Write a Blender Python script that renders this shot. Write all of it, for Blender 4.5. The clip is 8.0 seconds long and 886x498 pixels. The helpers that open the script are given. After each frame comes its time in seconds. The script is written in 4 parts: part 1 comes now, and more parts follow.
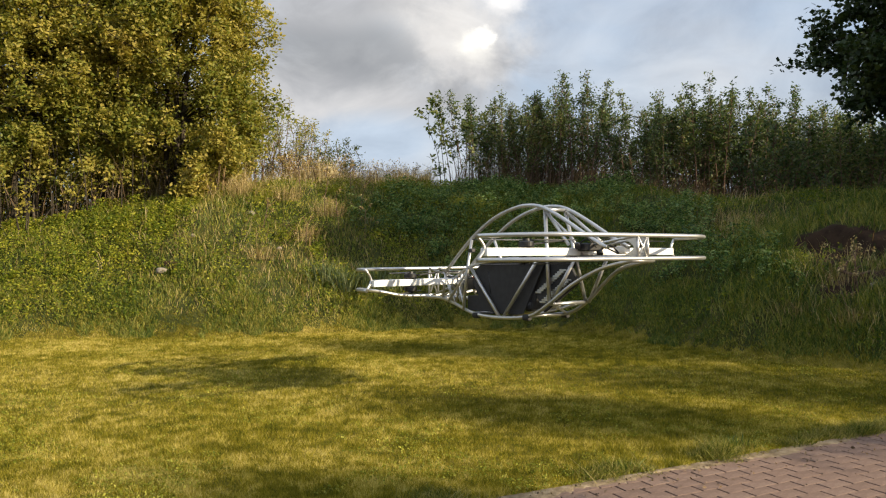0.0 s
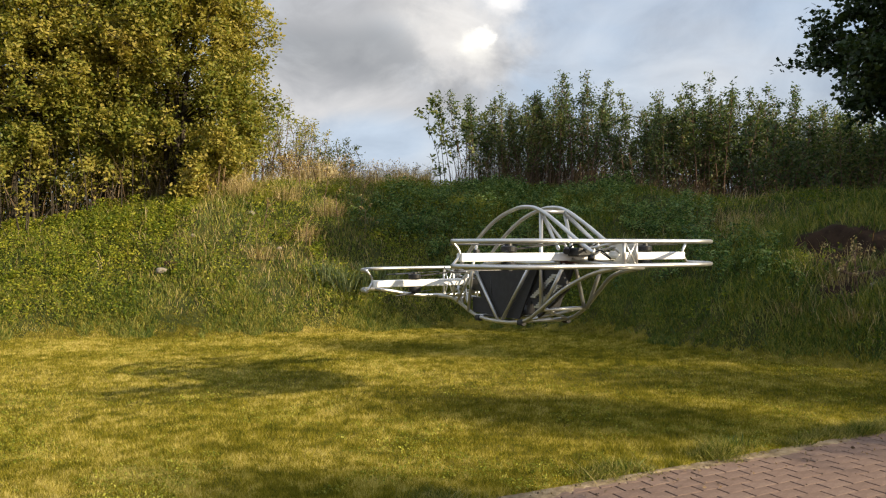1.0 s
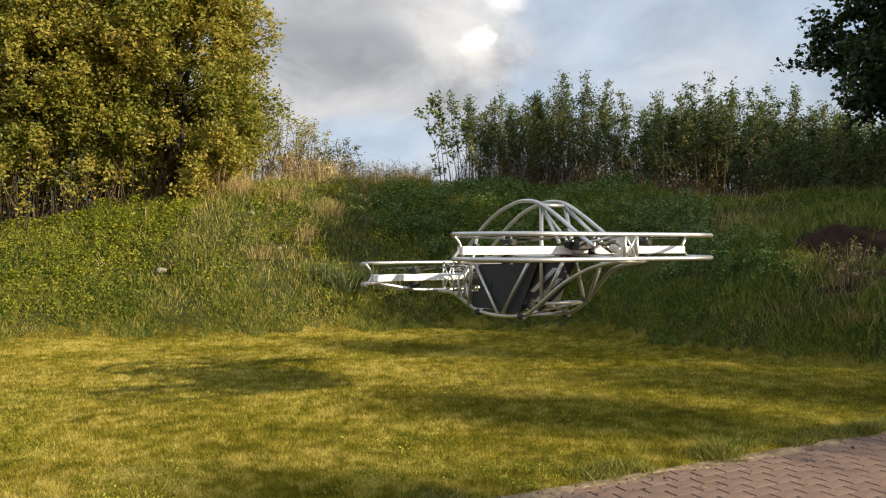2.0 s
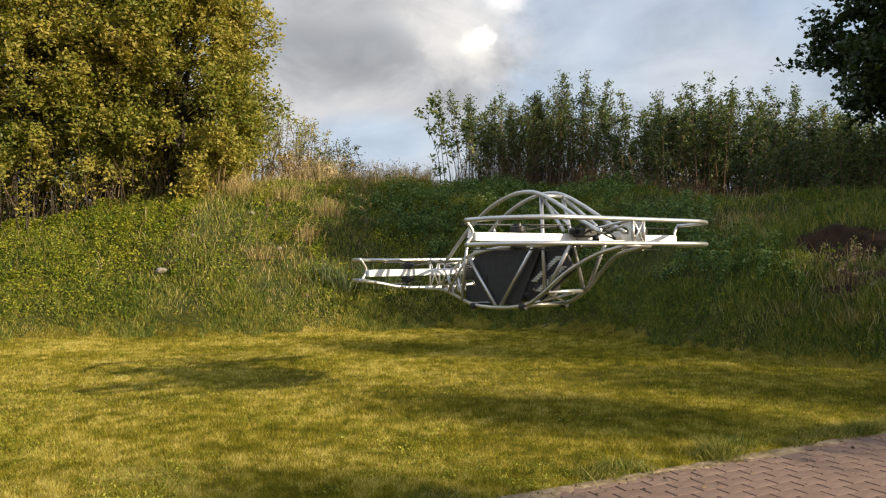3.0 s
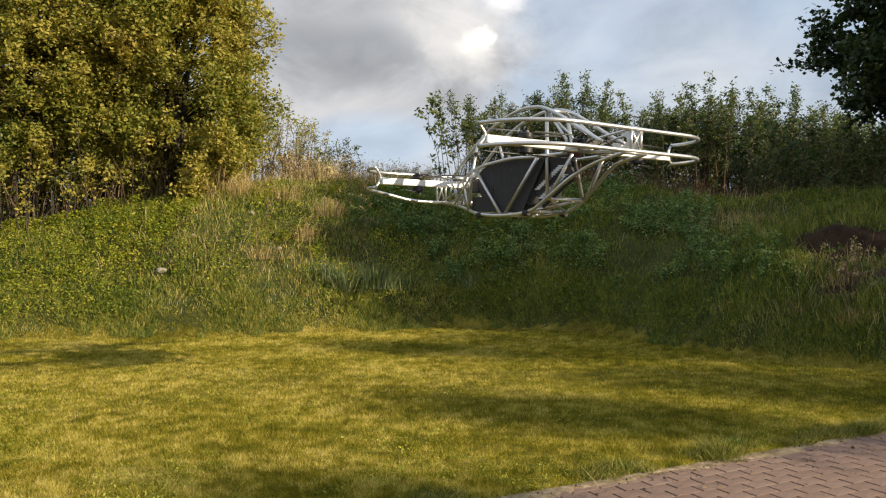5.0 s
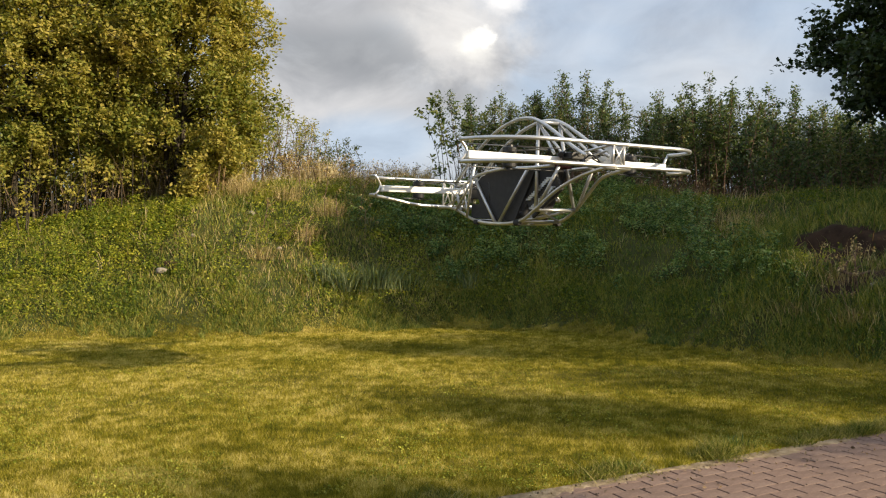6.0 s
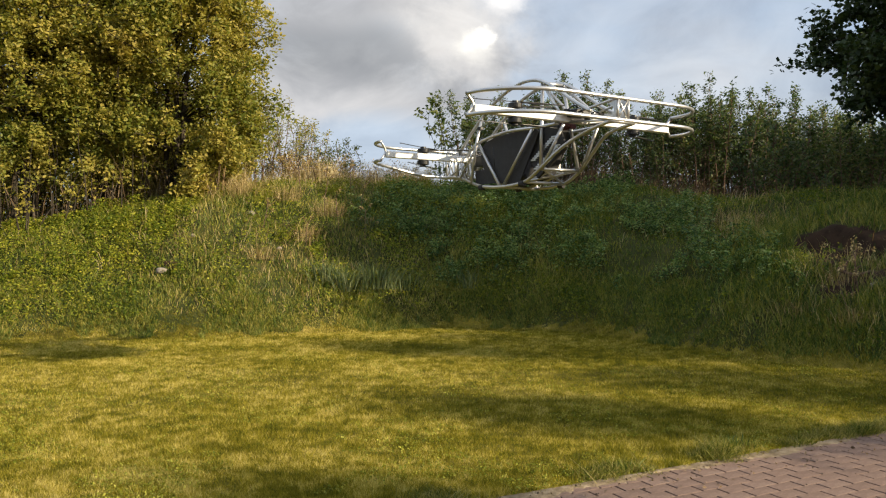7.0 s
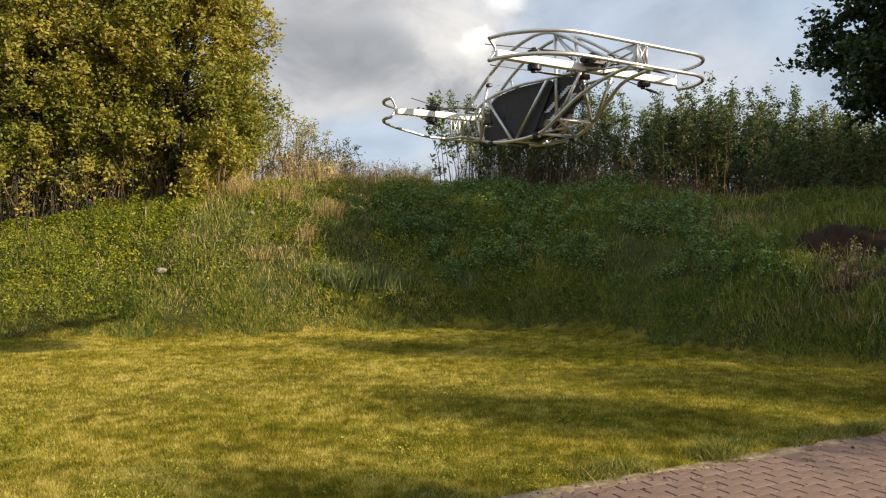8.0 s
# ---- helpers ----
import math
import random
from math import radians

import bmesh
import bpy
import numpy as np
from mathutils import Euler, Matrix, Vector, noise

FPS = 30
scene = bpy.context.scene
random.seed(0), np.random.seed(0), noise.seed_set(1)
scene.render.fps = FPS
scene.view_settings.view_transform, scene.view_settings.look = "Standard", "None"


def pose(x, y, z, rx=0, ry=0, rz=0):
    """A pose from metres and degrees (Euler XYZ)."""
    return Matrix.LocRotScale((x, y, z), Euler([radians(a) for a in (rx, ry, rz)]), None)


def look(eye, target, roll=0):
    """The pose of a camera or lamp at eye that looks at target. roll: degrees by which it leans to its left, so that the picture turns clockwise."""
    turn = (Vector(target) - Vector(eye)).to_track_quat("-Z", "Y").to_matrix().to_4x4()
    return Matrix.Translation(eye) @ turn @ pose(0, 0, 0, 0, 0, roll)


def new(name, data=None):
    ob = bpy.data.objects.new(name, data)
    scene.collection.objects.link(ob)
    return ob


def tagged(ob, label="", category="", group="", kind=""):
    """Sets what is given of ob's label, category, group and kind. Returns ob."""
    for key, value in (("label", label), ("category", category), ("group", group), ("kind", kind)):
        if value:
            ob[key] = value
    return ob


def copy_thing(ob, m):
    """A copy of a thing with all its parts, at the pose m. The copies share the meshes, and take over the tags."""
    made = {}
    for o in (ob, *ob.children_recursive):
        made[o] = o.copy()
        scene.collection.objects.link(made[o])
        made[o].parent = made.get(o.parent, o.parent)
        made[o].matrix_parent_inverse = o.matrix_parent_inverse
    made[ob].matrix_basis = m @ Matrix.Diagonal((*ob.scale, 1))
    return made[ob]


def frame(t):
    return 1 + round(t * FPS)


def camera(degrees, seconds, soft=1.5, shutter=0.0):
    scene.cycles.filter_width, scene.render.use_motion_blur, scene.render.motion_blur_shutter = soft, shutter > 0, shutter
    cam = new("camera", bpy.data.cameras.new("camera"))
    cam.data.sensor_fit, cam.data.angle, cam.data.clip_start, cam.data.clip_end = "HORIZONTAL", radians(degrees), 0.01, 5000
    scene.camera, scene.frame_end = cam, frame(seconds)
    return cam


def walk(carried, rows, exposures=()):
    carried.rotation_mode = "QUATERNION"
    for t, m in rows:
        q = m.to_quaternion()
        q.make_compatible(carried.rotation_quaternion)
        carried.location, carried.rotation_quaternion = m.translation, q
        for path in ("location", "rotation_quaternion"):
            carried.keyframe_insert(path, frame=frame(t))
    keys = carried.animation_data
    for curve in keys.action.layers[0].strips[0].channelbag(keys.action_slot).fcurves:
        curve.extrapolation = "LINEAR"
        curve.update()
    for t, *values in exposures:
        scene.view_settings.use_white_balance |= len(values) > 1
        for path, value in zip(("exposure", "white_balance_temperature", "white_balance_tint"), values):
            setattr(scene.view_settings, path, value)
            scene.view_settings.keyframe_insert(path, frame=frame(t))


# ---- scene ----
CAM_H = 1.4
cam = camera(62, 8.0, soft=1.2)
EYE = look((0, 0, CAM_H), (0, 10, CAM_H))
walk(cam, [(0, EYE), (8, EYE)])

# ---- world, sun, exposure ----
TO_SUN = Vector((2.55, -1.14, 1.0)).normalized()
SUN_STRENGTH, SKY_STRENGTH, EXPOSURE = 5.0, 0.1, 0.85
scene.view_settings.exposure = EXPOSURE


class Nodes:
    """Short way to write node trees."""

    def __init__(self, tree):
        self.tree = tree
        tree.nodes.clear()

    def add(self, kind, inputs=None):
        n = self.tree.nodes.new(kind)
        for k, v in (inputs or {}).items():
            if isinstance(v, bpy.types.NodeSocket):
                self.tree.links.new(v, n.inputs[k])
            else:
                n.inputs[k].default_value = v
        return n

    def ramp(self, fac, stops):
        n = self.add("ShaderNodeValToRGB", {"Fac": fac})
        e = n.color_ramp.elements
        while len(e) < len(stops):
            e.new(0.5)
        for el, (p, c) in zip(e, stops):
            el.position, el.color = p, (*c, 1)
        return n.outputs["Color"]

    def mix(self, fac, a, b, how="MIX"):
        n = self.add("ShaderNodeMix")
        n.data_type, n.blend_type = "RGBA", how
        for s, v in ((n.inputs[0], fac), (n.inputs[6], a), (n.inputs[7], b)):
            if isinstance(v, bpy.types.NodeSocket):
                self.tree.links.new(v, s)
            else:
                s.default_value = v if isinstance(v, (int, float)) else (*v, 1)
        return n.outputs[2]

    def calc(self, how, a, b=0.0, clamp=False):
        n = self.add("ShaderNodeMath", {0: a, 1: b})
        n.operation, n.use_clamp = how, clamp
        return n.outputs[0]

    def vector(self, how, a, b=(0.0, 0.0, 0.0)):
        n = self.add("ShaderNodeVectorMath", {0: a, 1: b})
        n.operation = how
        return n.outputs["Value" if how == "LENGTH" else "Vector"]

    def noise(self, vec, scale, detail=4.0, rough=0.55, out="Fac"):
        return self.add("ShaderNodeTexNoise", {"Vector": vec, "Scale": scale, "Detail": detail, "Roughness": rough}).outputs[out]


def make_world():
    w = bpy.data.worlds.new("sky")
    scene.world = w
    w.use_nodes = True
    n = Nodes(w.node_tree)
    sky = n.add("ShaderNodeTexSky")
    sky.sky_type, sky.sun_disc, sky.dust_density = "NISHITA", False, 1.5
    sky.sun_elevation, sky.sun_rotation = math.asin(TO_SUN.z), math.atan2(TO_SUN.x, TO_SUN.y)
    d = n.add("ShaderNodeTexCoord").outputs["Generated"]
    flat = n.add("ShaderNodeMapping", {"Vector": d, "Scale": (1.0, 1.0, 2.0), "Location": (3.1, 0.4, 0.2)}).outputs[0]
    puff = n.add("ShaderNodeTexNoise", {"Vector": flat, "Scale": 6.5, "Detail": 7.0, "Roughness": 0.58, "Distortion": 0.6}).outputs["Fac"]
    wisp = n.noise(flat, 2.2, 5.0, 0.5)

    def lobe(v, width, stretch, rag=0.0, edge=None):
        """1 in the middle of a cloud to 0 at its ragged rim."""
        c = Vector(v).normalized()
        off = n.vector("SUBTRACT", d, tuple(c))
        off = n.vector("MULTIPLY", off, (1.0, 1.0, stretch))
        ln = n.vector("LENGTH", off)
        ln = n.calc("ADD", n.calc("DIVIDE", ln, width), n.calc("MULTIPLY", n.calc("SUBTRACT", edge or puff, 0.5), rag))
        n2 = n.add("ShaderNodeMapRange", {"Value": ln, "From Min": 1.0, "From Max": 0.25})
        n2.interpolation_type = "SMOOTHSTEP"
        return n2.outputs[0]

    clear = n.mix(n.ramp(n.add("ShaderNodeSeparateXYZ", {0: d}).outputs[2], [(0.05, (0, 0, 0)), (0.5, (1, 1, 1))]), (0.37, 0.43, 0.51), (0.24, 0.33, 0.47))
    clear = n.mix(0.25, clear, n.mix(1.0, sky.outputs[0], (SKY_STRENGTH,) * 3, "MULTIPLY"))
    col = n.mix(n.ramp(wisp, [(0.4, (0, 0, 0)), (0.64, (0.8, 0.8, 0.8))]), clear, n.ramp(n.add("ShaderNodeSeparateXYZ", {0: d}).outputs[2], [(0.34, (0.42, 0.43, 0.45)), (0.62, (1.3, 1.26, 1.19))]))
    col = n.mix(lobe((-0.12, 1.0, 0.2), 0.3, 1.6, 0.9), col, (0.4, 0.4, 0.41))
    col = n.mix(n.calc("MULTIPLY", lobe((-0.11, 1.0, 0.275), 0.24, 2.4, 1.3), 0.85), col, (0.22, 0.23, 0.245))
    col = n.mix(n.calc("MULTIPLY", lobe((-0.16, 1.0, 0.335), 0.22, 4.5, 1.2), 0.6), col, (0.4, 0.4, 0.41))
    col = n.mix(n.calc("MULTIPLY", lobe((-0.2, 1.0, 0.2), 0.2, 4.0, 1.0), 0.5), col, (0.42, 0.42, 0.43))
    col = n.mix(n.calc("MULTIPLY", lobe((-0.01, 1.0, 0.325), 0.1, 1.2, 1.2), 0.6), col, (0.5, 0.49, 0.48))
    rag = n.noise(d, 15.0, 6.0, 0.62)
    col = n.mix(n.calc("MULTIPLY", lobe((0.03, 1.0, 0.285), 0.1, 1.1, 1.6, rag), 0.7), col, (0.56, 0.54, 0.52))
    col = n.mix(n.calc("MULTIPLY", lobe((0.085, 1.0, 0.338), 0.035, 1.6, 1.8, rag), 0.6), col, (0.74, 0.72, 0.7))
    col = n.mix(n.calc("MULTIPLY", lobe((0.04, 1.0, 0.276), 0.04, 1.5, 2.2, rag), 0.7), col, (0.64, 0.62, 0.58))
    col = n.mix(n.calc("MULTIPLY", lobe((0.046, 1.0, 0.28), 0.026, 1.3, 2.4, n.noise(d, 40.0, 6.0, 0.65)), 0.8), col, (0.7, 0.68, 0.64))
    col = n.mix(lobe((0.055, 1.0, 0.287), 0.021, 1.2, 2.2, n.noise(d, 40.0, 6.0, 0.65)), col, (0.74, 0.72, 0.68))
    shade = n.ramp(puff, [(0.3, (0.8, 0.81, 0.83)), (0.5, (1.0, 1.0, 1.0)), (0.7, (1.16, 1.15, 1.13))])
    col = n.mix(n.calc("MULTIPLY", lobe((-0.09, 1.0, 0.145), 0.15, 2.6, 1.0), 0.8), col, (0.36, 0.44, 0.54))
    col = n.mix(1.0, col, shade, "MULTIPLY")
    bg = n.add("ShaderNodeBackground", {"Color": col, "Strength": 0.88})
    n.add("ShaderNodeOutputWorld", {"Surface": bg.outputs[0]})


make_world()
sun = new("sun", bpy.data.lights.new("sun", "SUN"))
sun.data.energy, sun.data.angle, sun.data.color = SUN_STRENGTH, radians(0.6), (1.0, 0.83, 0.56)
sun.matrix_basis = look(TO_SUN * 50, (0, 0, 0))


# ---- materials ----
def surface(name, stops, scale=6.0, rough=0.7, metal=0.0, bump=0.0, bump_scale=60.0, fine=0.25, island=0.0, object_random=0.0):
    """A paint, stone or metal: a colour ramp over noise at two scales, with fine relief."""
    m = bpy.data.materials.new(name)
    m.use_nodes = True
    n = Nodes(m.node_tree)
    p = n.add("ShaderNodeTexCoord").outputs["Object"]
    f = n.calc("ADD", n.calc("MULTIPLY", n.noise(p, scale), 1 - fine), n.calc("MULTIPLY", n.noise(p, scale * 11), fine))
    if island:
        r = n.add("ShaderNodeNewGeometry").outputs["Random Per Island"]
        f = n.calc("ADD", f, n.calc("MULTIPLY", n.calc("SUBTRACT", r, 0.5), island))
    if object_random:
        r = n.add("ShaderNodeObjectInfo").outputs["Random"]
        f = n.calc("ADD", f, n.calc("MULTIPLY", n.calc("SUBTRACT", r, 0.5), object_random))
    b = n.add("ShaderNodeBsdfPrincipled", {"Base Color": n.ramp(f, stops), "Roughness": rough, "Metallic": metal, "Specular IOR Level": 0.1 if rough > 0.84 else 0.5})
    if bump:
        bn = n.add("ShaderNodeBump", {"Height": n.noise(p, bump_scale, 6.0), "Strength": bump, "Distance": 0.01})
        n.tree.links.new(bn.outputs[0], b.inputs["Normal"])
    n.add("ShaderNodeOutputMaterial", {"Surface": b.outputs[0]})
    return m


def foliage(name, stops, patch=0.6, island=0.5, through_light=0.35, rough=0.55, fine=0.0, small=0.25, gloss=0.4, shade_drift=0.0):
    """Leaves or blades: colour from patches over the ground and from leaf to leaf, some light passing through."""
    m = bpy.data.materials.new(name)
    m.use_nodes = True
    n = Nodes(m.node_tree)
    p = n.add("ShaderNodeTexCoord").outputs["Object"]
    r = n.add("ShaderNodeNewGeometry").outputs["Random Per Island"]
    o = n.add("ShaderNodeObjectInfo").outputs["Random"]
    f = n.calc("ADD", n.calc("MULTIPLY", n.noise(p, patch * 7.0, 4.0, 0.6), small), n.calc("MULTIPLY", n.noise(p, patch, 5.0, 0.6), 1 - small))
    f = n.calc("ADD", f, n.calc("MULTIPLY", n.calc("SUBTRACT", r, 0.5), island))
    f = n.calc("ADD", f, n.calc("MULTIPLY", n.calc("SUBTRACT", o, 0.5), fine))
    # painted shade: ramp slides to darker green towards the right, x -1 to 4
    if shade_drift:
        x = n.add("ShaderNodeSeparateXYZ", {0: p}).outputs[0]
        f = n.calc("SUBTRACT", f, n.add("ShaderNodeMapRange", {"Value": x, "From Min": -1.0, "From Max": 4.0, "To Max": shade_drift}).outputs[0])
    c = n.ramp(f, stops)
    b = n.add("ShaderNodeBsdfPrincipled", {"Base Color": c, "Roughness": rough, "Specular IOR Level": gloss})
    t = n.add("ShaderNodeBsdfTranslucent", {"Color": n.mix(1.0, c, (1.25, 1.25, 0.6), "MULTIPLY")})
    mx = n.add("ShaderNodeMixShader", {0: through_light, 1: b.outputs[0], 2: t.outputs[0]})
    n.add("ShaderNodeOutputMaterial", {"Surface": mx.outputs[0]})
    return m


M_SOIL = surface("lawn_soil", [(0.3, (0.07, 0.06, 0.01)), (0.55, (0.15, 0.125, 0.02)), (0.75, (0.24, 0.185, 0.05))], 1.6, 0.95, bump=0.6)
M_BANKSOIL = surface("bank_soil", [(0.3, (0.02, 0.026, 0.008)), (0.55, (0.05, 0.055, 0.016)), (0.8, (0.1, 0.085, 0.035))], 2.5, 0.95, bump=0.8, bump_scale=30)
M_DIRT = surface("bare_earth", [(0.3, (0.015, 0.01, 0.007)), (0.7, (0.055, 0.034, 0.022))], 5.0, 0.95, bump=0.9, bump_scale=25)
M_LAWN = foliage("mown_grass", [(0.36, (0.08, 0.088, 0.01)), (0.45, (0.195, 0.178, 0.016)), (0.53, (0.33, 0.28, 0.034)), (0.62, (0.6, 0.5, 0.18))], 0.8, 0.2, 0.4, small=0.55, gloss=0.1, shade_drift=0.05)
M_CLOVER = foliage("clover_leaf", [(0.3, (0.1, 0.14, 0.012)), (0.5, (0.22, 0.24, 0.025)), (0.7, (0.42, 0.4, 0.07))], 0.9, 0.4, 0.3, gloss=0.2)
M_GRASS = foliage("long_grass", [(0.22, (0.04, 0.082, 0.014)), (0.42, (0.122, 0.17, 0.024)), (0.58, (0.24, 0.24, 0.038)), (0.8, (0.42, 0.35, 0.11))], 0.8, 0.5, small=0.45, shade_drift=0.08)
M_RIM = foliage("rim_grass_blade", [(0.25, (0.05, 0.075, 0.012)), (0.5, (0.15, 0.16, 0.025)), (0.8, (0.38, 0.32, 0.13))], 2.0, 0.6, 0.35, gloss=0.1)
M_MUGWORT = foliage("grey_green_leaf", [(0.3, (0.05, 0.078, 0.032)), (0.6, (0.125, 0.16, 0.07)), (0.8, (0.25, 0.265, 0.14))], 1.5, 0.5)
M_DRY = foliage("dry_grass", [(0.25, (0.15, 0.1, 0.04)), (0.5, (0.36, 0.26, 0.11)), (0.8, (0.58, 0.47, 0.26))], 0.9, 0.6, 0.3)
M_STRAW = foliage("straw", [(0.25, (0.25, 0.18, 0.08)), (0.5, (0.42, 0.33, 0.17)), (0.8, (0.62, 0.53, 0.34))], 0.9, 0.6, 0.35)
M_BROWN = foliage("withered_stem", [(0.25, (0.05, 0.035, 0.02)), (0.5, (0.13, 0.085, 0.05)), (0.8, (0.26, 0.18, 0.1))], 0.9, 0.6, 0.2)
M_WEED = foliage("weed_leaf", [(0.25, (0.06, 0.105, 0.013)), (0.5, (0.185, 0.215, 0.02)), (0.8, (0.43, 0.385, 0.055))], 0.9, 0.38, small=0.45, gloss=0.15, shade_drift=0.08)
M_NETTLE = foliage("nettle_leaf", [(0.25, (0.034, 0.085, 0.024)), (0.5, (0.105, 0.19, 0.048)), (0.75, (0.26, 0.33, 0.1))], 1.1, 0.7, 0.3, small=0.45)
M_BIRCH = foliage("autumn_leaf", [(0.24, (0.056, 0.092, 0.018)), (0.38, (0.135, 0.16, 0.027)), (0.5, (0.265, 0.243, 0.046)), (0.65, (0.4, 0.322, 0.08)), (0.79, (0.48, 0.355, 0.12))], 0.7, 0.2, 0.38, rough=0.5, small=0.3, gloss=0.25)
M_WILLOW = foliage("green_leaf", [(0.25, (0.03, 0.06, 0.02)), (0.5, (0.078, 0.118, 0.036)), (0.8, (0.18, 0.19, 0.065))], 0.6, 0.6, 0.36, fine=0.25)
M_TWIG = surface("dry_twig", [(0.3, (0.08, 0.05, 0.038)), (0.7, (0.2, 0.135, 0.1))], 9.0, 0.9)
M_DARKLEAF = foliage("dark_leaf", [(0.25, (0.013, 0.032, 0.012)), (0.55, (0.034, 0.06, 0.018)), (0.85, (0.075, 0.105, 0.03))], 0.6, 0.5, 0.2)
M_BARK = surface("bark", [(0.3, (0.022, 0.018, 0.014)), (0.6, (0.06, 0.05, 0.038)), (0.8, (0.13, 0.11, 0.085))], 9.0, 0.9, bump=0.6, bump_scale=40)
M_PAVER = surface("paver", [(0.25, (0.125, 0.085, 0.068)), (0.5, (0.19, 0.13, 0.105)), (0.75, (0.27, 0.2, 0.16))], 4.0, 0.9, bump=0.4, bump_scale=90, fine=0.45, object_random=0.1, island=0.1)
M_SAND = surface("joint_sand", [(0.3, (0.02, 0.017, 0.013)), (0.7, (0.06, 0.05, 0.035))], 12.0, 0.95, bump=0.5)
M_EDGE = surface("sandy_edge", [(0.3, (0.1, 0.075, 0.042)), (0.52, (0.25, 0.19, 0.12)), (0.75, (0.4, 0.33, 0.23))], 14.0, 0.95, bump=0.7, bump_scale=70)
M_STONE = surface("field_stone", [(0.3, (0.16, 0.14, 0.12)), (0.7, (0.33, 0.3, 0.25))], 14.0, 0.85, bump=0.5)
M_TUBE = surface("brushed_aluminium_tube", [(0.3, (0.44, 0.445, 0.45)), (0.7, (0.6, 0.6, 0.6))], 9.0, 0.36, metal=0.85, bump=0.08, bump_scale=40)
M_WHITE = surface("white_beam_paint", [(0.3, (0.78, 0.77, 0.75)), (0.7, (0.86, 0.86, 0.84))], 7.0, 0.4)
M_BLACK = surface("black_fabric", [(0.3, (0.012, 0.012, 0.014)), (0.7, (0.03, 0.03, 0.033))], 20.0, 0.75, bump=0.2, bump_scale=200)
M_MOTOR = surface("black_anodised_metal", [(0.3, (0.012, 0.012, 0.013)), (0.7, (0.04, 0.04, 0.042))], 20.0, 0.4, metal=0.4)
M_PROP = surface("carbon_blade", [(0.3, (0.02, 0.02, 0.022)), (0.7, (0.045, 0.045, 0.05))], 30.0, 0.35)
M_RUBBER = surface("black_rubber", [(0.3, (0.012, 0.012, 0.012)), (0.7, (0.03, 0.03, 0.03))], 20.0, 0.8)
M_STEEL = surface("bright_steel", [(0.3, (0.5, 0.5, 0.5)), (0.7, (0.7, 0.7, 0.7))], 20.0, 0.3, metal=0.8)
M_REDPACK = surface("dark_red_wrap", [(0.3, (0.035, 0.01, 0.01)), (0.7, (0.1, 0.02, 0.02))], 20.0, 0.6)
M_RED = surface("red_cable_sheath", [(0.3, (0.3, 0.02, 0.015)), (0.7, (0.42, 0.04, 0.03))], 20.0, 0.5)


# ---- mesh helpers ----
def mesh_of(name, verts, faces):
    """A mesh from arrays: verts (n, 3), faces (m, 3) or (m, 4)."""
    verts, faces = np.asarray(verts, np.float32), np.asarray(faces, np.int32)
    m, k = bpy.data.meshes.new(name), faces.shape[1]
    m.vertices.add(len(verts)), m.loops.add(faces.size), m.polygons.add(len(faces))
    m.vertices.foreach_set("co", verts.ravel())
    m.loops.foreach_set("vertex_index", faces.ravel())
    m.polygons.foreach_set("loop_start", np.arange(0, faces.size, k, dtype=np.int32))
    m.polygons.foreach_set("loop_total", np.full(len(faces), k, np.int32))
    m.update(calc_edges=True)
    return m


def array_part(name, verts, faces, material, parent=None, label="", smooth=False):
    m = mesh_of(name, verts, faces)
    m.materials.append(material)
    if smooth:
        m.polygons.foreach_set("use_smooth", np.ones(len(m.polygons), bool))
    ob = new(name, m)
    ob.parent = parent
    return tagged(ob, label)


def part(name, bm, material, parent=None, label="", smooth=False):
    m = bpy.data.meshes.new(name)
    bm.to_mesh(m)
    bm.free()
    m.materials.append(material)
    if smooth:
        m.polygons.foreach_set("use_smooth", np.ones(len(m.polygons), bool))
    ob = new(name, m)
    ob.parent = parent
    return tagged(ob, label)


def rounded(points, steps=5):
    """A smooth line through the points (Catmull-Rom)."""
    p = [Vector(v) for v in points]
    p = [2 * p[0] - p[1]] + p + [2 * p[-1] - p[-2]]
    out = []
    for a, b, c, d in zip(p, p[1:], p[2:], p[3:]):
        for i in range(steps):
            t = i / steps
            out.append(0.5 * (2 * b + (c - a) * t + (2 * a - 5 * b + 4 * c - d) * t * t + (3 * b - a - 3 * c + d) * t ** 3))
    return out + [p[-2]]


def tube_arrays(points, radii, sides=8):
    """Verts and quads of a tube along a line, closed at both ends by a point."""
    p = [Vector(v) for v in points]
    if isinstance(radii, (int, float)):
        radii = [radii] * len(p)
    verts, faces, up = [], [], None
    for i, v in enumerate(p):
        d = (p[min(i + 1, len(p) - 1)] - p[max(i - 1, 0)]).normalized()
        if up is None:
            up = d.orthogonal().normalized()
        up = (up - d * up.dot(d)).normalized()
        side = d.cross(up)
        for k in range(sides):
            a = 2 * math.pi * k / sides
            verts.append(v + (up * math.cos(a) + side * math.sin(a)) * radii[i])
    n = len(p)
    for i in range(n - 1):
        for k in range(sides):
            a, b = i * sides + k, i * sides + (k + 1) % sides
            faces.append((a, b, b + sides, a + sides))
    verts += [p[0], p[-1]]
    for k in range(0, sides, 2):
        faces.append((n * sides, (k + 2) % sides, k + 1, k))
        o = (n - 1) * sides
        faces.append((n * sides + 1, o + k, o + k + 1, o + (k + 2) % sides))
    return np.array([tuple(v) for v in verts]), np.array(faces)


def tube(name, points, r, material, parent, label="", sides=8):
    v, f = tube_arrays(points, r, sides)
    return array_part(name, v, f, material, parent, label, smooth=True)


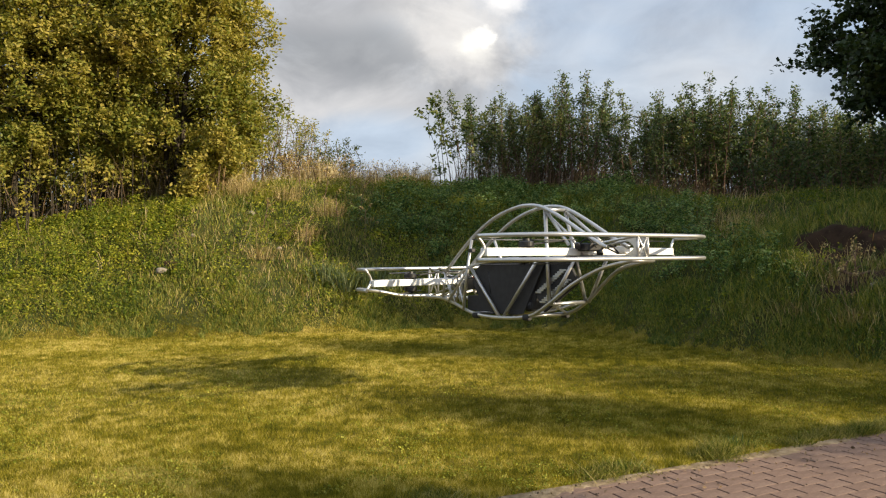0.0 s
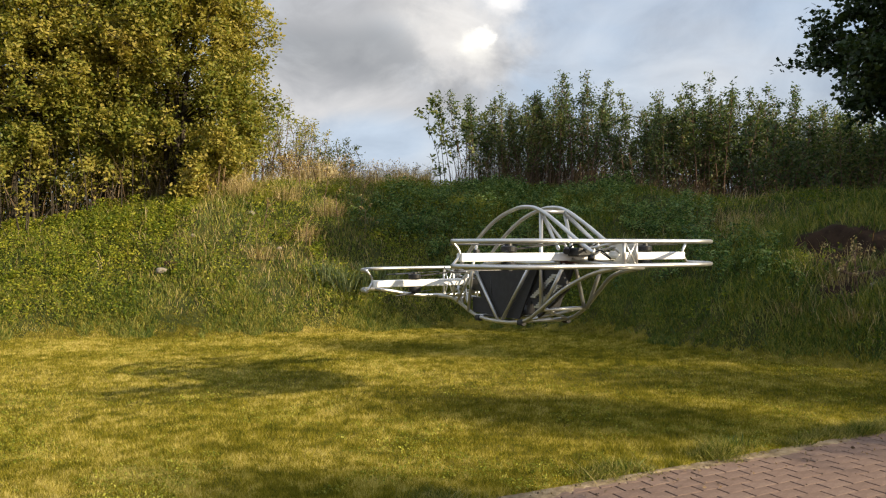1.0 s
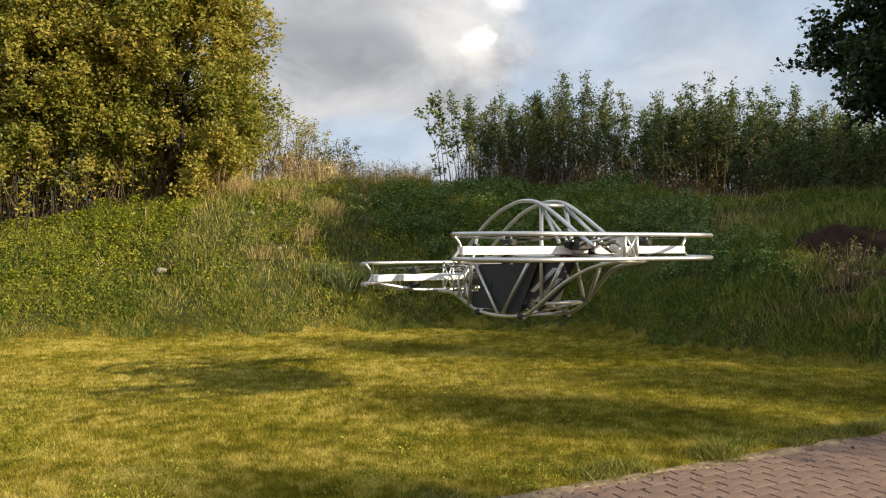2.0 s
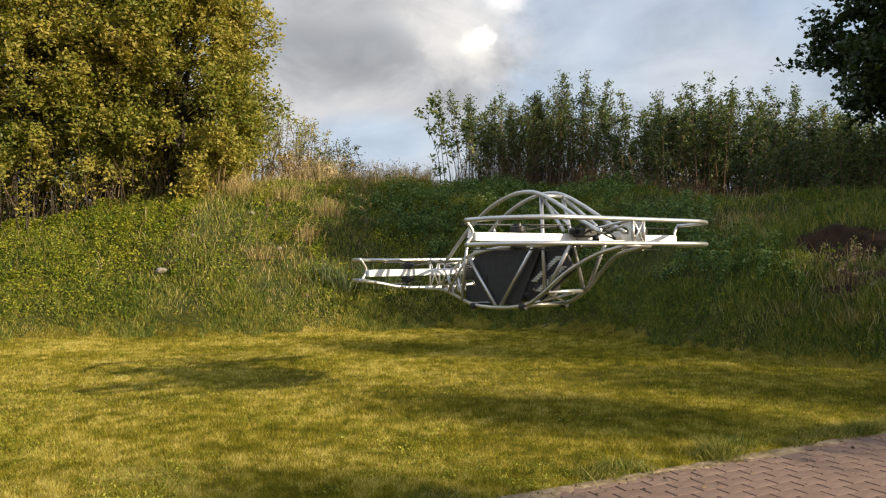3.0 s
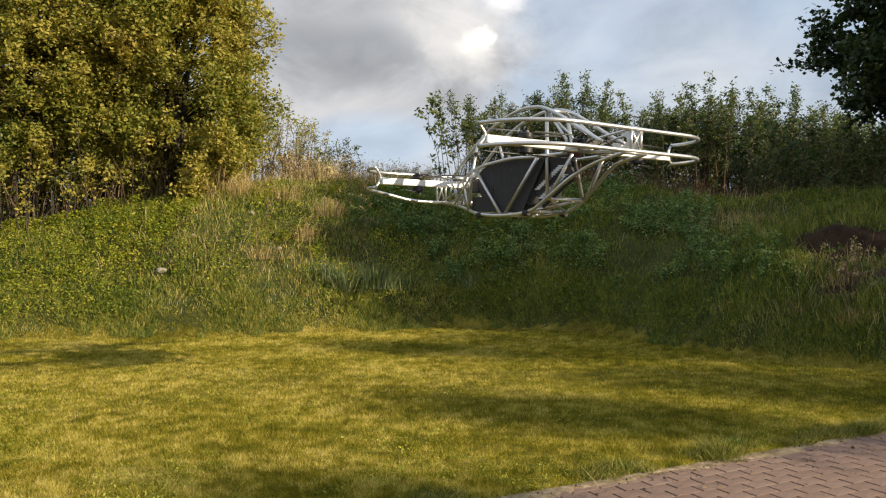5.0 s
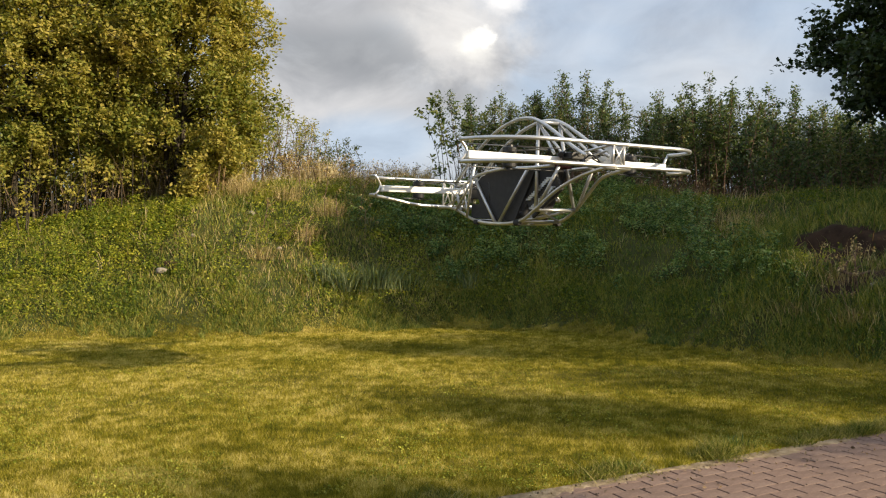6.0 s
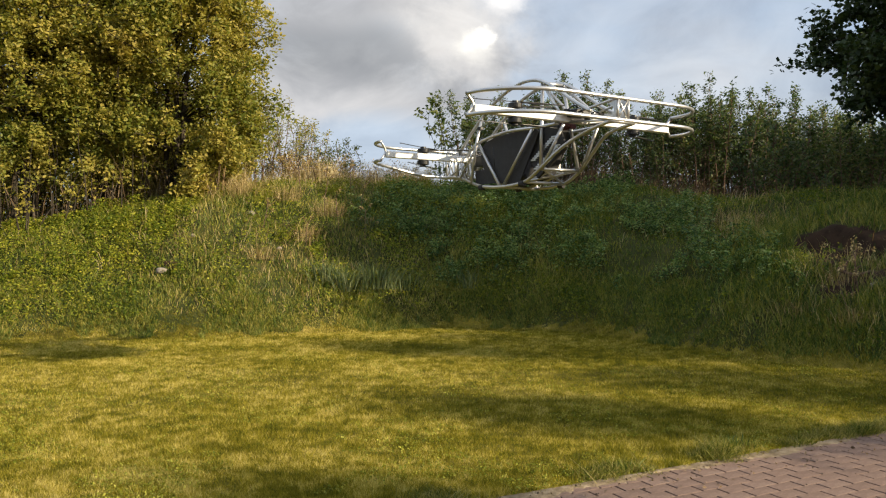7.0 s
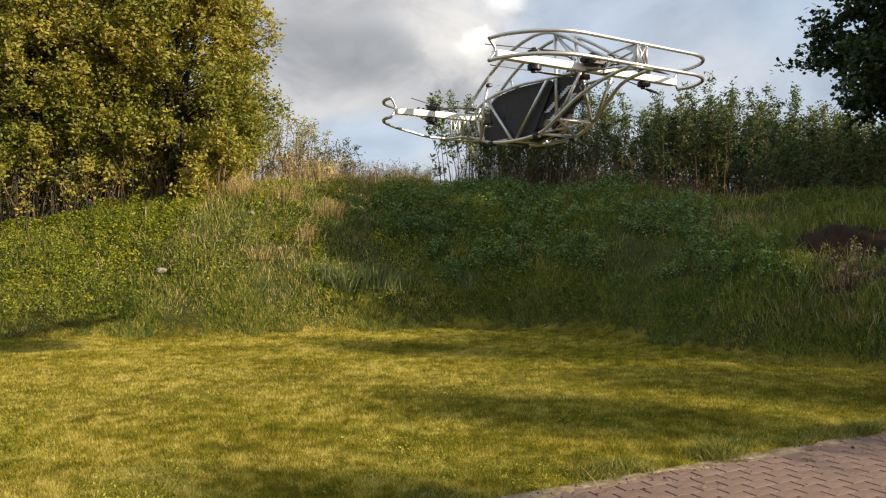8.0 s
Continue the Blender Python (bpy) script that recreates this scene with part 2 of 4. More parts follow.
def box_bm(sx, sy, sz, at=(0, 0, 0), bevel=0.005):
    bm = bmesh.new()
    bmesh.ops.create_cube(bm, size=1, matrix=Matrix.Translation(at) @ Matrix.Diagonal((sx, sy, sz, 1)))
    if bevel:
        bmesh.ops.bevel(bm, geom=bm.edges[:], offset=bevel, segments=2, affect="EDGES", profile=0.5)
    return bm


# ---- lie of the land ----
FOOT = np.array([(-30, 10.5), (-12, 11.2), (-6.9, 11.5), (-3.5, 12.0), (-1.7, 12.5), (0, 13.3), (1.2, 13.2), (2.6, 12.3), (3.4, 11.1), (4.0, 9.8), (5.0, 8.5), (7.0, 6.9), (10, 5.2), (16, 3.0), (40, -4)])
CREST_X = (-30, -12, -8.5, -5.5, -2.5, 1, 4.5, 8, 40)
CREST_Z = (1.2, 1.3, 1.68, 2.36, 2.8, 2.84, 2.55, 2.15, 2.0)
WIDE_Z = (3.2, 3.2, 3.2, 3.6, 4.2, 4.3, 4.4, 4.6, 5.0)
EDGE_A, EDGE_U = np.array((0.25, 4.08)), np.array((0.895, 0.446))


def bank(x, y):
    """How far a place lies beyond the foot of the bank (below 0 on the lawn)."""
    best = np.full(np.shape(x), 1e9)
    for a, b in zip(FOOT[:-1], FOOT[1:]):
        d = b - a
        t = np.clip(((x - a[0]) * d[0] + (y - a[1]) * d[1]) / (d @ d), 0, 1)
        best = np.minimum(best, np.hypot(x - a[0] - t * d[0], y - a[1] - t * d[1]))
    return np.where(y > np.interp(x, FOOT[:, 0], FOOT[:, 1]), best, -best)


def paved(x, y):
    """How far a place lies inside the pavement (below 0 on the lawn)."""
    along = (x - EDGE_A[0]) * EDGE_U[0] + (y - EDGE_A[1]) * EDGE_U[1]
    deep = (x - EDGE_A[0]) * EDGE_U[1] - (y - EDGE_A[1]) * EDGE_U[0]
    return np.minimum(np.minimum(deep, 6.0 - deep), np.minimum(along + 4.8, 7.0 - along))


def bumps(x, y):
    return (np.sin(x * 1.7 + 1.3 * np.sin(y * 0.9)) * np.sin(y * 1.3 + 0.7 * np.sin(x * 1.1 + 2)) + 0.5 * np.sin(x * 3.9 + y * 2.3) * np.sin(y * 3.1 - x * 1.7))


def land(x, y):
    x, y = np.asarray(x, float), np.asarray(y, float)
    s, top, wide = bank(x, y), np.interp(x, CREST_X, CREST_Z), np.interp(x, CREST_X, WIDE_Z)
    t = np.clip((s + 0.25) / wide, 0, 1)
    rise = top * np.where(t < 1, 1 - (1 - t) ** 1.55, 1.0) * np.clip(t * 9, 0, 1) ** 0.5
    rough = bumps(x, y) * np.where(s > 0, 0.085 * np.clip(s, 0, 1), 0.012) + np.where(s > 0, 0.03 * np.clip(s, 0, 1), 0) * np.sin(x * 7.1 + 2 * np.sin(y * 3)) * np.sin(y * 6.3 + np.sin(x * 4))
    fall = -0.05 * np.clip(s - wide, 0, 60)
    z = rise + rough + fall * np.clip((60 - s) / 60, 0, 1)
    # slipped scarp: a hollow with a steep back
    along, uphill = (x - 6.0) * 0.72 - (y - 10.7) * 0.69, (x - 6.0) * 0.69 + (y - 10.7) * 0.72
    uphill = uphill + 0.07 * np.sin(along * 6)
    hollow = np.clip(-uphill / 0.1, 0, 1) * np.exp(-np.clip(-uphill, 0, 9) / 0.5) * np.exp(-(along / 0.8) ** 4)
    z = z - 0.38 * hollow
    return np.where(paved(x, y) > 0.06, -0.07, z)


FAR = [30, 45, 70, 120, 250, 600, 1500, 3000]
GX = np.concatenate([[-v for v in reversed(FAR)], np.arange(-20, 20.01, 0.13), FAR])
GY = np.concatenate([[-v for v in reversed(FAR)], np.arange(-8, 27, 0.13), [30, 36, 45, 70, 120, 250, 600, 1500, 3000]])
GZ = land(*np.meshgrid(GX, GY))


def height(x, y):
    """Height of the ground sheet, as its mesh has it."""
    x, y = np.asarray(x, float), np.asarray(y, float)
    i, j = np.clip(np.searchsorted(GX, x) - 1, 0, len(GX) - 2), np.clip(np.searchsorted(GY, y) - 1, 0, len(GY) - 2)
    a, b = (x - GX[i]) / (GX[i + 1] - GX[i]), (y - GY[j]) / (GY[j + 1] - GY[j])
    return (GZ[j, i] * (1 - a) + GZ[j, i + 1] * a) * (1 - b) + (GZ[j + 1, i] * (1 - a) + GZ[j + 1, i + 1] * a) * b


def make_ground():
    X, Y = np.meshgrid(GX, GY)
    Z, nx, ny = GZ, len(GX), len(GY)
    i = (np.arange(ny - 1)[:, None] * nx + np.arange(nx - 1)[None, :]).ravel()
    ob = array_part("ground", np.stack([X, Y, Z], -1).reshape(-1, 3), np.stack([i, i + 1, i + nx + 1, i + nx], -1), M_SOIL, smooth=True)
    # darker, greener soil colour on the bank
    ob.data.materials.append(M_BANKSOIL)
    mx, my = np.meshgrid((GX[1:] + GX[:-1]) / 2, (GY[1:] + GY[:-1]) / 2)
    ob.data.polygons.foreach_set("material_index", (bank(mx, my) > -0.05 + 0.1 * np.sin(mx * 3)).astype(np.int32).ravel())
    tagged(ob, "grassy earth rising from a flat lawn to a bank", "ground", kind="structure")


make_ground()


# ---- grass ----
def blades(rng, xy, high, wide, bend, segments=1):
    """Verts and triangles of grass blades that stand at xy."""
    n = len(xy)
    base = np.column_stack([xy, height(xy[:, 0], xy[:, 1]) - 0.004])
    a, tilt = rng.uniform(0, 2 * np.pi, n), rng.uniform(0, 2 * np.pi, n)
    side = np.column_stack([np.cos(a), np.sin(a), np.zeros(n)]) * wide[:, None] / 2
    over = np.column_stack([np.cos(tilt), np.sin(tilt), np.zeros(n)]) * (high * bend * rng.uniform(0.2, 1.3, n))[:, None]
    up = np.column_stack([np.zeros(n), np.zeros(n), high])
    i = np.arange(n)[:, None]
    if segments == 1:
        v = np.stack([base - side, base + side, base + up + over], 1).reshape(-1, 3)
        return v, i * 3 + np.array([[0, 1, 2]])
    mid = base + up * 0.6 + over * 0.35
    v = np.stack([base - side, base + side, mid - side * 0.75, mid + side * 0.75, base + up * 0.95 + over], 1).reshape(-1, 3)
    return v, (i[:, :, None] * 5 + np.array([[[0, 1, 3], [0, 3, 2], [2, 3, 4]]])).reshape(-1, 3)


def leaves(rng, at, size, flat=0.5, slim=0.5):
    """Verts and triangles of folded leaves about the places given."""
    n = len(at)
    a = rng.normal(size=(n, 3))
    a[:, 2] *= 1 - flat
    a /= np.linalg.norm(a, axis=1)[:, None] + 1e-9
    b = rng.normal(size=(n, 3))
    nrm = np.cross(a, b)
    nrm[:, 2] += flat
    s = np.cross(nrm, a)
    s /= np.linalg.norm(s, axis=1)[:, None] + 1e-9
    up = np.cross(a, s)
    L = (size * rng.uniform(0.65, 1.35, n))[:, None]
    w = L * slim / 2
    m = at + a * L * 0.45 + up * L * 0.06
    v = np.stack([at, m + s * w, at + a * L, m - s * w], 1).reshape(-1, 3)
    i = np.arange(n)[:, None, None] * 4
    return v, (i + np.array([[[0, 1, 2], [0, 2, 3]]])).reshape(-1, 3)


def in_view(x, y, margin=0.5):
    return np.abs(x) < 0.601 * y + margin


def patches(x, y, scale, seed):
    """A smooth random value from about -1 to 1 over the ground."""
    r = np.random.default_rng(seed)
    out = 0
    for k in range(5):
        a, ph, f = r.uniform(0, 6.28), r.uniform(0, 6.28), scale * r.uniform(0.6, 1.8)
        out = out + np.sin((x * np.cos(a) + y * np.sin(a)) * f + ph + 1.2 * np.sin((y * np.cos(a) - x * np.sin(a)) * f * 0.7))
    return out / 3


def make_lawn():
    rng = np.random.default_rng(3)
    n = 1500000
    y = 3.9 / (1 - rng.uniform(0, 1, n) * (1 - 3.9 / 14.0))
    x = rng.uniform(-1, 1, n) * (0.62 * y + 0.3)
    keep = (bank(x, y) < 0.2) & (paved(x, y) < 0.07 * rng.uniform(-0.3, 1, n) + 0.12 * patches(x, y, 4, 1) * rng.uniform(0.2, 1, n)) & (rng.uniform(0, 1, n) < 0.42)
    xy = np.column_stack([x, y])[keep]
    y = rng.uniform(8.5, 14.2, 420000)
    x = rng.uniform(-9, 9, 420000)
    keep = (bank(x, y) < 0.3 * rng.uniform(0, 1, len(x))) & in_view(x, y)
    xy = np.concatenate([xy, np.column_stack([x, y])[keep]])
    d = xy[:, 1]
    p = 0.6 * patches(xy[:, 0], d, 2.2, 5) + 0.7 * patches(xy[:, 0], d, 9.0, 6)
    high = (0.023 + 0.01 * np.clip(p, -1, 1)) * rng.lognormal(0, 0.4, len(d)) * (1 + 0.02 * d)
    wide = 0.0042 * (0.75 + 0.1 * d)
    v, f = blades(rng, xy, np.minimum(high, 0.042), wide * 1.05, 0.85)
    ob = array_part("lawn_grass", v, f, M_LAWN)
    tagged(ob, "short mown lawn grass, yellowed in patches", "grass", kind="stuff")
    n = 60000
    y = 3.9 / (1 - rng.uniform(0, 1, n) * (1 - 3.9 / 13.0))
    x = rng.uniform(-1, 1, n) * (0.62 * y + 0.3)
    k = (bank(x, y) < 0.3) & (paved(x, y) < 0.0) & (patches(x, y, 3.1, 44) + 0.6 * patches(x, y, 11, 45) > 0.25)
    x, y = x[k], y[k]
    at = np.column_stack([x, y, height(x, y) + rng.uniform(0.012, 0.035, len(x))])
    v, f = leaves(rng, at, 0.009 + 0.0009 * y, 0.75, 0.8)
    tagged(array_part("clover", v, f, M_CLOVER), "small clover leaves among the lawn grass", "weeds", kind="stuff")


make_lawn()


# places of bare earth on the bank: x, y and half widths
BARE = ((5.62, 10.95, 0.34, 0.28), (5.9, 10.65, 0.4, 0.3), (6.25, 10.35, 0.42, 0.32), (5.5, 10.5, 0.3, 0.2), (5.2, 9.6, 0.42, 0.26), (5.55, 9.6, 0.36, 0.3), (-4.7, 12.75, 0.13, 0.07), (-3.75, 14.4, 0.13, 0.1))


def scatter(rng, n, s0, s1, x0, x1):
    """Places on the bank between two distances past its foot."""
    y = rng.uniform(5, 20, n)
    x = rng.uniform(x0, x1, n)
    s = bank(x, y)
    bare = np.min([((x - a) / ra) ** 2 + ((y - b) / rb) ** 2 for a, b, ra, rb in BARE], axis=0) < 1 + 0.5 * patches(x, y, 6, 77)
    k = (s > s0) & (s < s1) & in_view(x, y, 0.8) & ~(bare & (rng.uniform(0, 1, n) < 0.93))
    return np.column_stack([x, y])[k], s[k]


def make_bank_plants():
    rng = np.random.default_rng(4)
    # long grass over the whole slope
    xy, s = scatter(rng, 640000, -0.1, 5.5, -12, 12)
    p = patches(xy[:, 0], xy[:, 1], 1.6, 9)
    k = rng.uniform(0, 1, len(xy)) < np.clip(0.62 + 0.3 * p, 0.45, 1)
    xy, s, p = xy[k], s[k], p[k]
    high = np.clip(0.16 + 0.09 * p, 0.09, 0.3) * np.clip(0.4 + s * 1.3, 0.35, 1) * rng.lognormal(0, 0.35, len(xy)) * np.where(xy[:, 0] < -4.8, 0.6, np.where(xy[:, 0] < 2.5, 0.66, 0.74))
    v, f = blades(rng, xy, np.clip(high, 0.04, 0.5), np.full(len(xy), 0.011), 0.75, 2)
    tagged(array_part("bank_grass", v, f, M_GRASS), "long uncut green grass over the bank", "grass", kind="stuff")
    # ragged verge along the foot
    n = 700000
    x, y = rng.uniform(-9, 7, n), rng.uniform(7, 14.5, n)
    s = bank(x, y)
    q = patches(x, y, 3.5, 61) + 0.6 * patches(x, y, 9, 62)
    k = (s > -0.35) & (s < 0.8) & in_view(x, y, 0.6) & (q + 1.2 * s > -0.1)
    xy, q = np.column_stack([x, y])[k], q[k]
    v, f = blades(rng, xy, np.clip(0.045 + 0.03 * q, 0.02, 0.12) * rng.lognormal(0, 0.35, len(q)), np.full(len(q), 0.009), 0.9, 2)
    tagged(array_part("verge_grass", v, f, M_GRASS), "ragged uncut grass where the lawn meets the bank", "grass", kind="stuff")
    # dry grass in the lit part and along the crest
    xy, s = scatter(rng, 420000, 0.1, 6.5, -11, 12)
    x = xy[:, 0]
    p = patches(x, xy[:, 1], 1.3, 12)
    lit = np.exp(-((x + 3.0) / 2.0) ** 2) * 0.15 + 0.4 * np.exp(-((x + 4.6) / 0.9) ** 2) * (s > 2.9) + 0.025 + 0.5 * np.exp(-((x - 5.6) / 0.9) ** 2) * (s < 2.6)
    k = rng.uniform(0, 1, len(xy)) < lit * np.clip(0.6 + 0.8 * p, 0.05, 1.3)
    xy, s = xy[k], s[k]
    high = 0.19 * rng.lognormal(0, 0.4, len(xy)) * np.clip(0.4 + s * 0.5, 0.4, 1)
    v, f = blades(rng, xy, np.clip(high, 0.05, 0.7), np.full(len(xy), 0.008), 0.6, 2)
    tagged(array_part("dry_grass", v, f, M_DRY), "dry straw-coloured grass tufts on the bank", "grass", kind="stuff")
    # broad-leaved weeds
    xy, s = scatter(rng, 800000, 0.02, 5.2, -12, 12)
    x = xy[:, 0]
    p = patches(x, xy[:, 1], 1.9, 21)
    k = rng.uniform(0, 1, len(xy)) < np.clip(0.25 + 0.55 * p + 0.7 * (x < -5) + 0.25 * (x > -1.5) * (x < 2.5), 0.03, 1) * np.where(x > 2.5, 0.4, 1.0)
    xy = xy[k]
    at = np.column_stack([xy, height(xy[:, 0], xy[:, 1]) + rng.uniform(0.02, 0.26, len(xy)) ** 1.2])
    v, f = leaves(rng, at, rng.uniform(0.02, 0.055, len(at)), 0.6, 0.6)
    tagged(array_part("weeds", v, f, M_WEED), "low broad-leaved green weeds on the bank", "weeds", kind="stuff")
    # tall dry grass along the crest
    n = 90000
    x = rng.uniform(-6.5, 12, n)
    y = rng.uniform(15, 21, n)
    s = bank(x, y)
    k = (s > np.where(x < -4.2, 3.6, 4.5)) & (s < 6.8) & in_view(x, y, 0.8) & (rng.uniform(0, 1, n) < np.where(x < -0.3, 1.0, 0.1))
    xy = np.column_stack([x, y])[k]
    high = rng.uniform(0.3, 0.95, len(xy)) * np.where(xy[:, 0] < -0.3, 1.0, 0.6) * (0.8 + 0.25 * patches(xy[:, 0], xy[:, 1], 2.5, 31))
    v, f = blades(rng, xy, high, np.full(len(xy), 0.011), 0.35, 2)
    tagged(array_part("crest_grass", v, f, M_STRAW), "tall pale dry grass along the crest of the bank", "grass", kind="stuff")

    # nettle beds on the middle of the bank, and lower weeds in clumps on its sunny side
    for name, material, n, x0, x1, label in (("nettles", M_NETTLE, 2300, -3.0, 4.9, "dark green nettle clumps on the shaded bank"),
                                             ("weed_clumps", M_WEED, 1100, -9.5, -2.2, "clumps of leafy weeds on the sunny side of the bank")):
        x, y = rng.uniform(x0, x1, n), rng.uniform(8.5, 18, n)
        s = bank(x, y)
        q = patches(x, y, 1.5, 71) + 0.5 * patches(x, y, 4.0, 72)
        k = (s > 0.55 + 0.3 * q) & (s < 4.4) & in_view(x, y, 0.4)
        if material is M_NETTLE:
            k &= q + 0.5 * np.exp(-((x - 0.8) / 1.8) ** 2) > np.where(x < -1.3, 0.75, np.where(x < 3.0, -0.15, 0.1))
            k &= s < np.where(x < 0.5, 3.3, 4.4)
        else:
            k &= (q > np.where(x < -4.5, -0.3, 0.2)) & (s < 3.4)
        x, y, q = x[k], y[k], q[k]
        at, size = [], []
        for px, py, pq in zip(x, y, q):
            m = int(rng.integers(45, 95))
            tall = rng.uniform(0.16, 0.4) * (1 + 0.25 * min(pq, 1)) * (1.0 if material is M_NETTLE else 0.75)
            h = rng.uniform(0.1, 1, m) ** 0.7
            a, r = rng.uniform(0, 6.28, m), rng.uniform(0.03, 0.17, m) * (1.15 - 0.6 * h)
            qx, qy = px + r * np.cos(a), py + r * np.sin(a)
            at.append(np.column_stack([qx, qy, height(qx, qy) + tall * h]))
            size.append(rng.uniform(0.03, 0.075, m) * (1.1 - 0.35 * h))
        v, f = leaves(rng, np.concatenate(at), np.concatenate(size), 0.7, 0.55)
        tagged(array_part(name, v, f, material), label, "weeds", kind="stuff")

    # bare stems in the shade below the tall trees
    n = 1500
    x, y = rng.uniform(-10.5, -4.4, n), rng.uniform(13.4, 16.5, n)
    k = (bank(x, y) > 2.9) & (y > 13.4 + 0.28 * (x + 10.5))
    xy = np.column_stack([x, y])[k]
    n = len(xy)
    v, f = blades(rng, xy, rng.uniform(0.25, 1.5, n), rng.uniform(0.006, 0.02, n), 0.8, 3)
    tagged(array_part("bare_stems", v, f, M_BROWN), "thin bare brown stems below the tall trees", "undergrowth", kind="stuff")
    # brown withered stems below the shrubs
    n = 24000
    x, y = rng.uniform(0.3, 13, n), rng.uniform(17.3, 20, n)
    k = rng.uniform(0, 1, n) < np.clip((x - 0.2) / 1.6, 0.05, 1)
    xy = np.column_stack([x, y])[k]
    n = len(xy)
    v, f = blades(rng, xy, rng.uniform(0.2, 1.05, n) ** 1.3, np.full(n, 0.012), 0.4, 2)
    tagged(array_part("withered_stems", v, f, M_BROWN), "brown withered stems below the shrubs", "weeds", kind="stuff")


make_bank_plants()


# ---- trees and shrubs ----
def grow(rng, stems, crown, limbs, twigs, per_twig, leaf, spread, slim=0.55, flat=0.4, base_r=0.07, low=0.25):
    """Wood and leaves of a tree. stems: lines from the ground up; crown: a function that gives n places in the crown."""
    wv, wf, lv, at = [], [], 0, []

    def wood(points, r0, r1, sides):
        nonlocal lv
        v, f = tube_arrays(points, [r0 + (r1 - r0) * i / (len(points) - 1) for i in range(len(points))], sides)
        wv.append(v), wf.append(f + lv)
        lv += len(v)

    ends = crown(limbs)
    for line in stems:
        wood(rounded(line, 4), base_r, base_r * 0.18, 6)
    for e in ends:
        line = rounded(stems[rng.integers(len(stems))], 4)
        e = Vector(e)
        cand = [q for q in line[int(len(line) * low):] if q.z < e.z - 0.1] or [line[int(len(line) * low)]]
        a = min(cand, key=lambda q: (q - e).length + rng.uniform(0, 0.8))
        m = a.lerp(e, 0.5) + Vector(rng.normal(0, 0.12, 3)) + Vector((0, 0, 0.1))
        wood([a, m, e], base_r * 0.32, 0.006, 4)
        for _ in range(twigs):
            c = m.lerp(e, rng.uniform(0.1, 1.0))
            t = c + Vector(rng.normal(0, spread, 3))
            if rng.uniform() < 0.4:
                wood([c, c.lerp(t, 0.5) + Vector((0, 0, 0.03)), t], 0.008, 0.003, 4)
            k = rng.uniform(0.2, 1.1, (per_twig, 1))
            at.append(np.array(c) + k * (np.array(t) - np.array(c)) + rng.normal(0, spread * 0.28, (per_twig, 3)))
    v, f = leaves(rng, np.concatenate(at), leaf, flat, slim)
    return np.concatenate(wv), np.concatenate(wf), v, f


def ellipsoid(rng, centre, radii, inner=0.5):
    def give(n):
        d = rng.normal(size=(n, 3))
        d /= np.linalg.norm(d, axis=1)[:, None]
        lump = 1 + 0.16 * np.sin(d[:, :1] * 5 + 1) * np.sin(d[:, 2:] * 6) + 0.07 * np.sin(d[:, :1] * 11) * np.sin(d[:, 2:] * 13 + d[:, 1:2] * 7)
        return np.array(centre) + d * lump * np.array(radii) * rng.uniform(inner, 1.0, (n, 1)) ** 0.6
    return give


def plant(name, grown, material, x, y, turn, label, category, group="", wood=None):
    wv, wf, v, f = grown
    root = new(name)
    array_part("trunk", wv, wf, wood or M_BARK, root, smooth=True)
    array_part("crown", v, f, material, root)
    root.matrix_basis = pose(x, y, float(height(x, y)) - 0.05, 0, 0, turn)
    return tagged(root, label, category, group)


def broad_tree(seed, tall, radii, leaves_n, leaf, stems=4, lean=0.6, low=0.25, centre_z=0.62, limbs=170, spread=0.32, slim=0.55):
    rng = np.random.default_rng(seed)
    lines = []
    for k in range(stems):
        a = 6.28 * k / stems + rng.uniform(0, 1)
        r = lean * rng.uniform(0.4, 1)
        lines.append([(0.18 * math.cos(a), 0.18 * math.sin(a), 0), (r * 0.5 * math.cos(a), r * 0.5 * math.sin(a), tall * 0.3),
                      (r * math.cos(a) + rng.normal(0, 0.15), r * math.sin(a), tall * 0.6), (r * 1.2 * math.cos(a), r * 1.2 * math.sin(a), tall * 0.92)])
    return grow(rng, lines, ellipsoid(rng, (0, 0, tall * centre_z), radii), limbs, 9, max(1, leaves_n // (limbs * 9)), leaf, spread, slim, low=low)


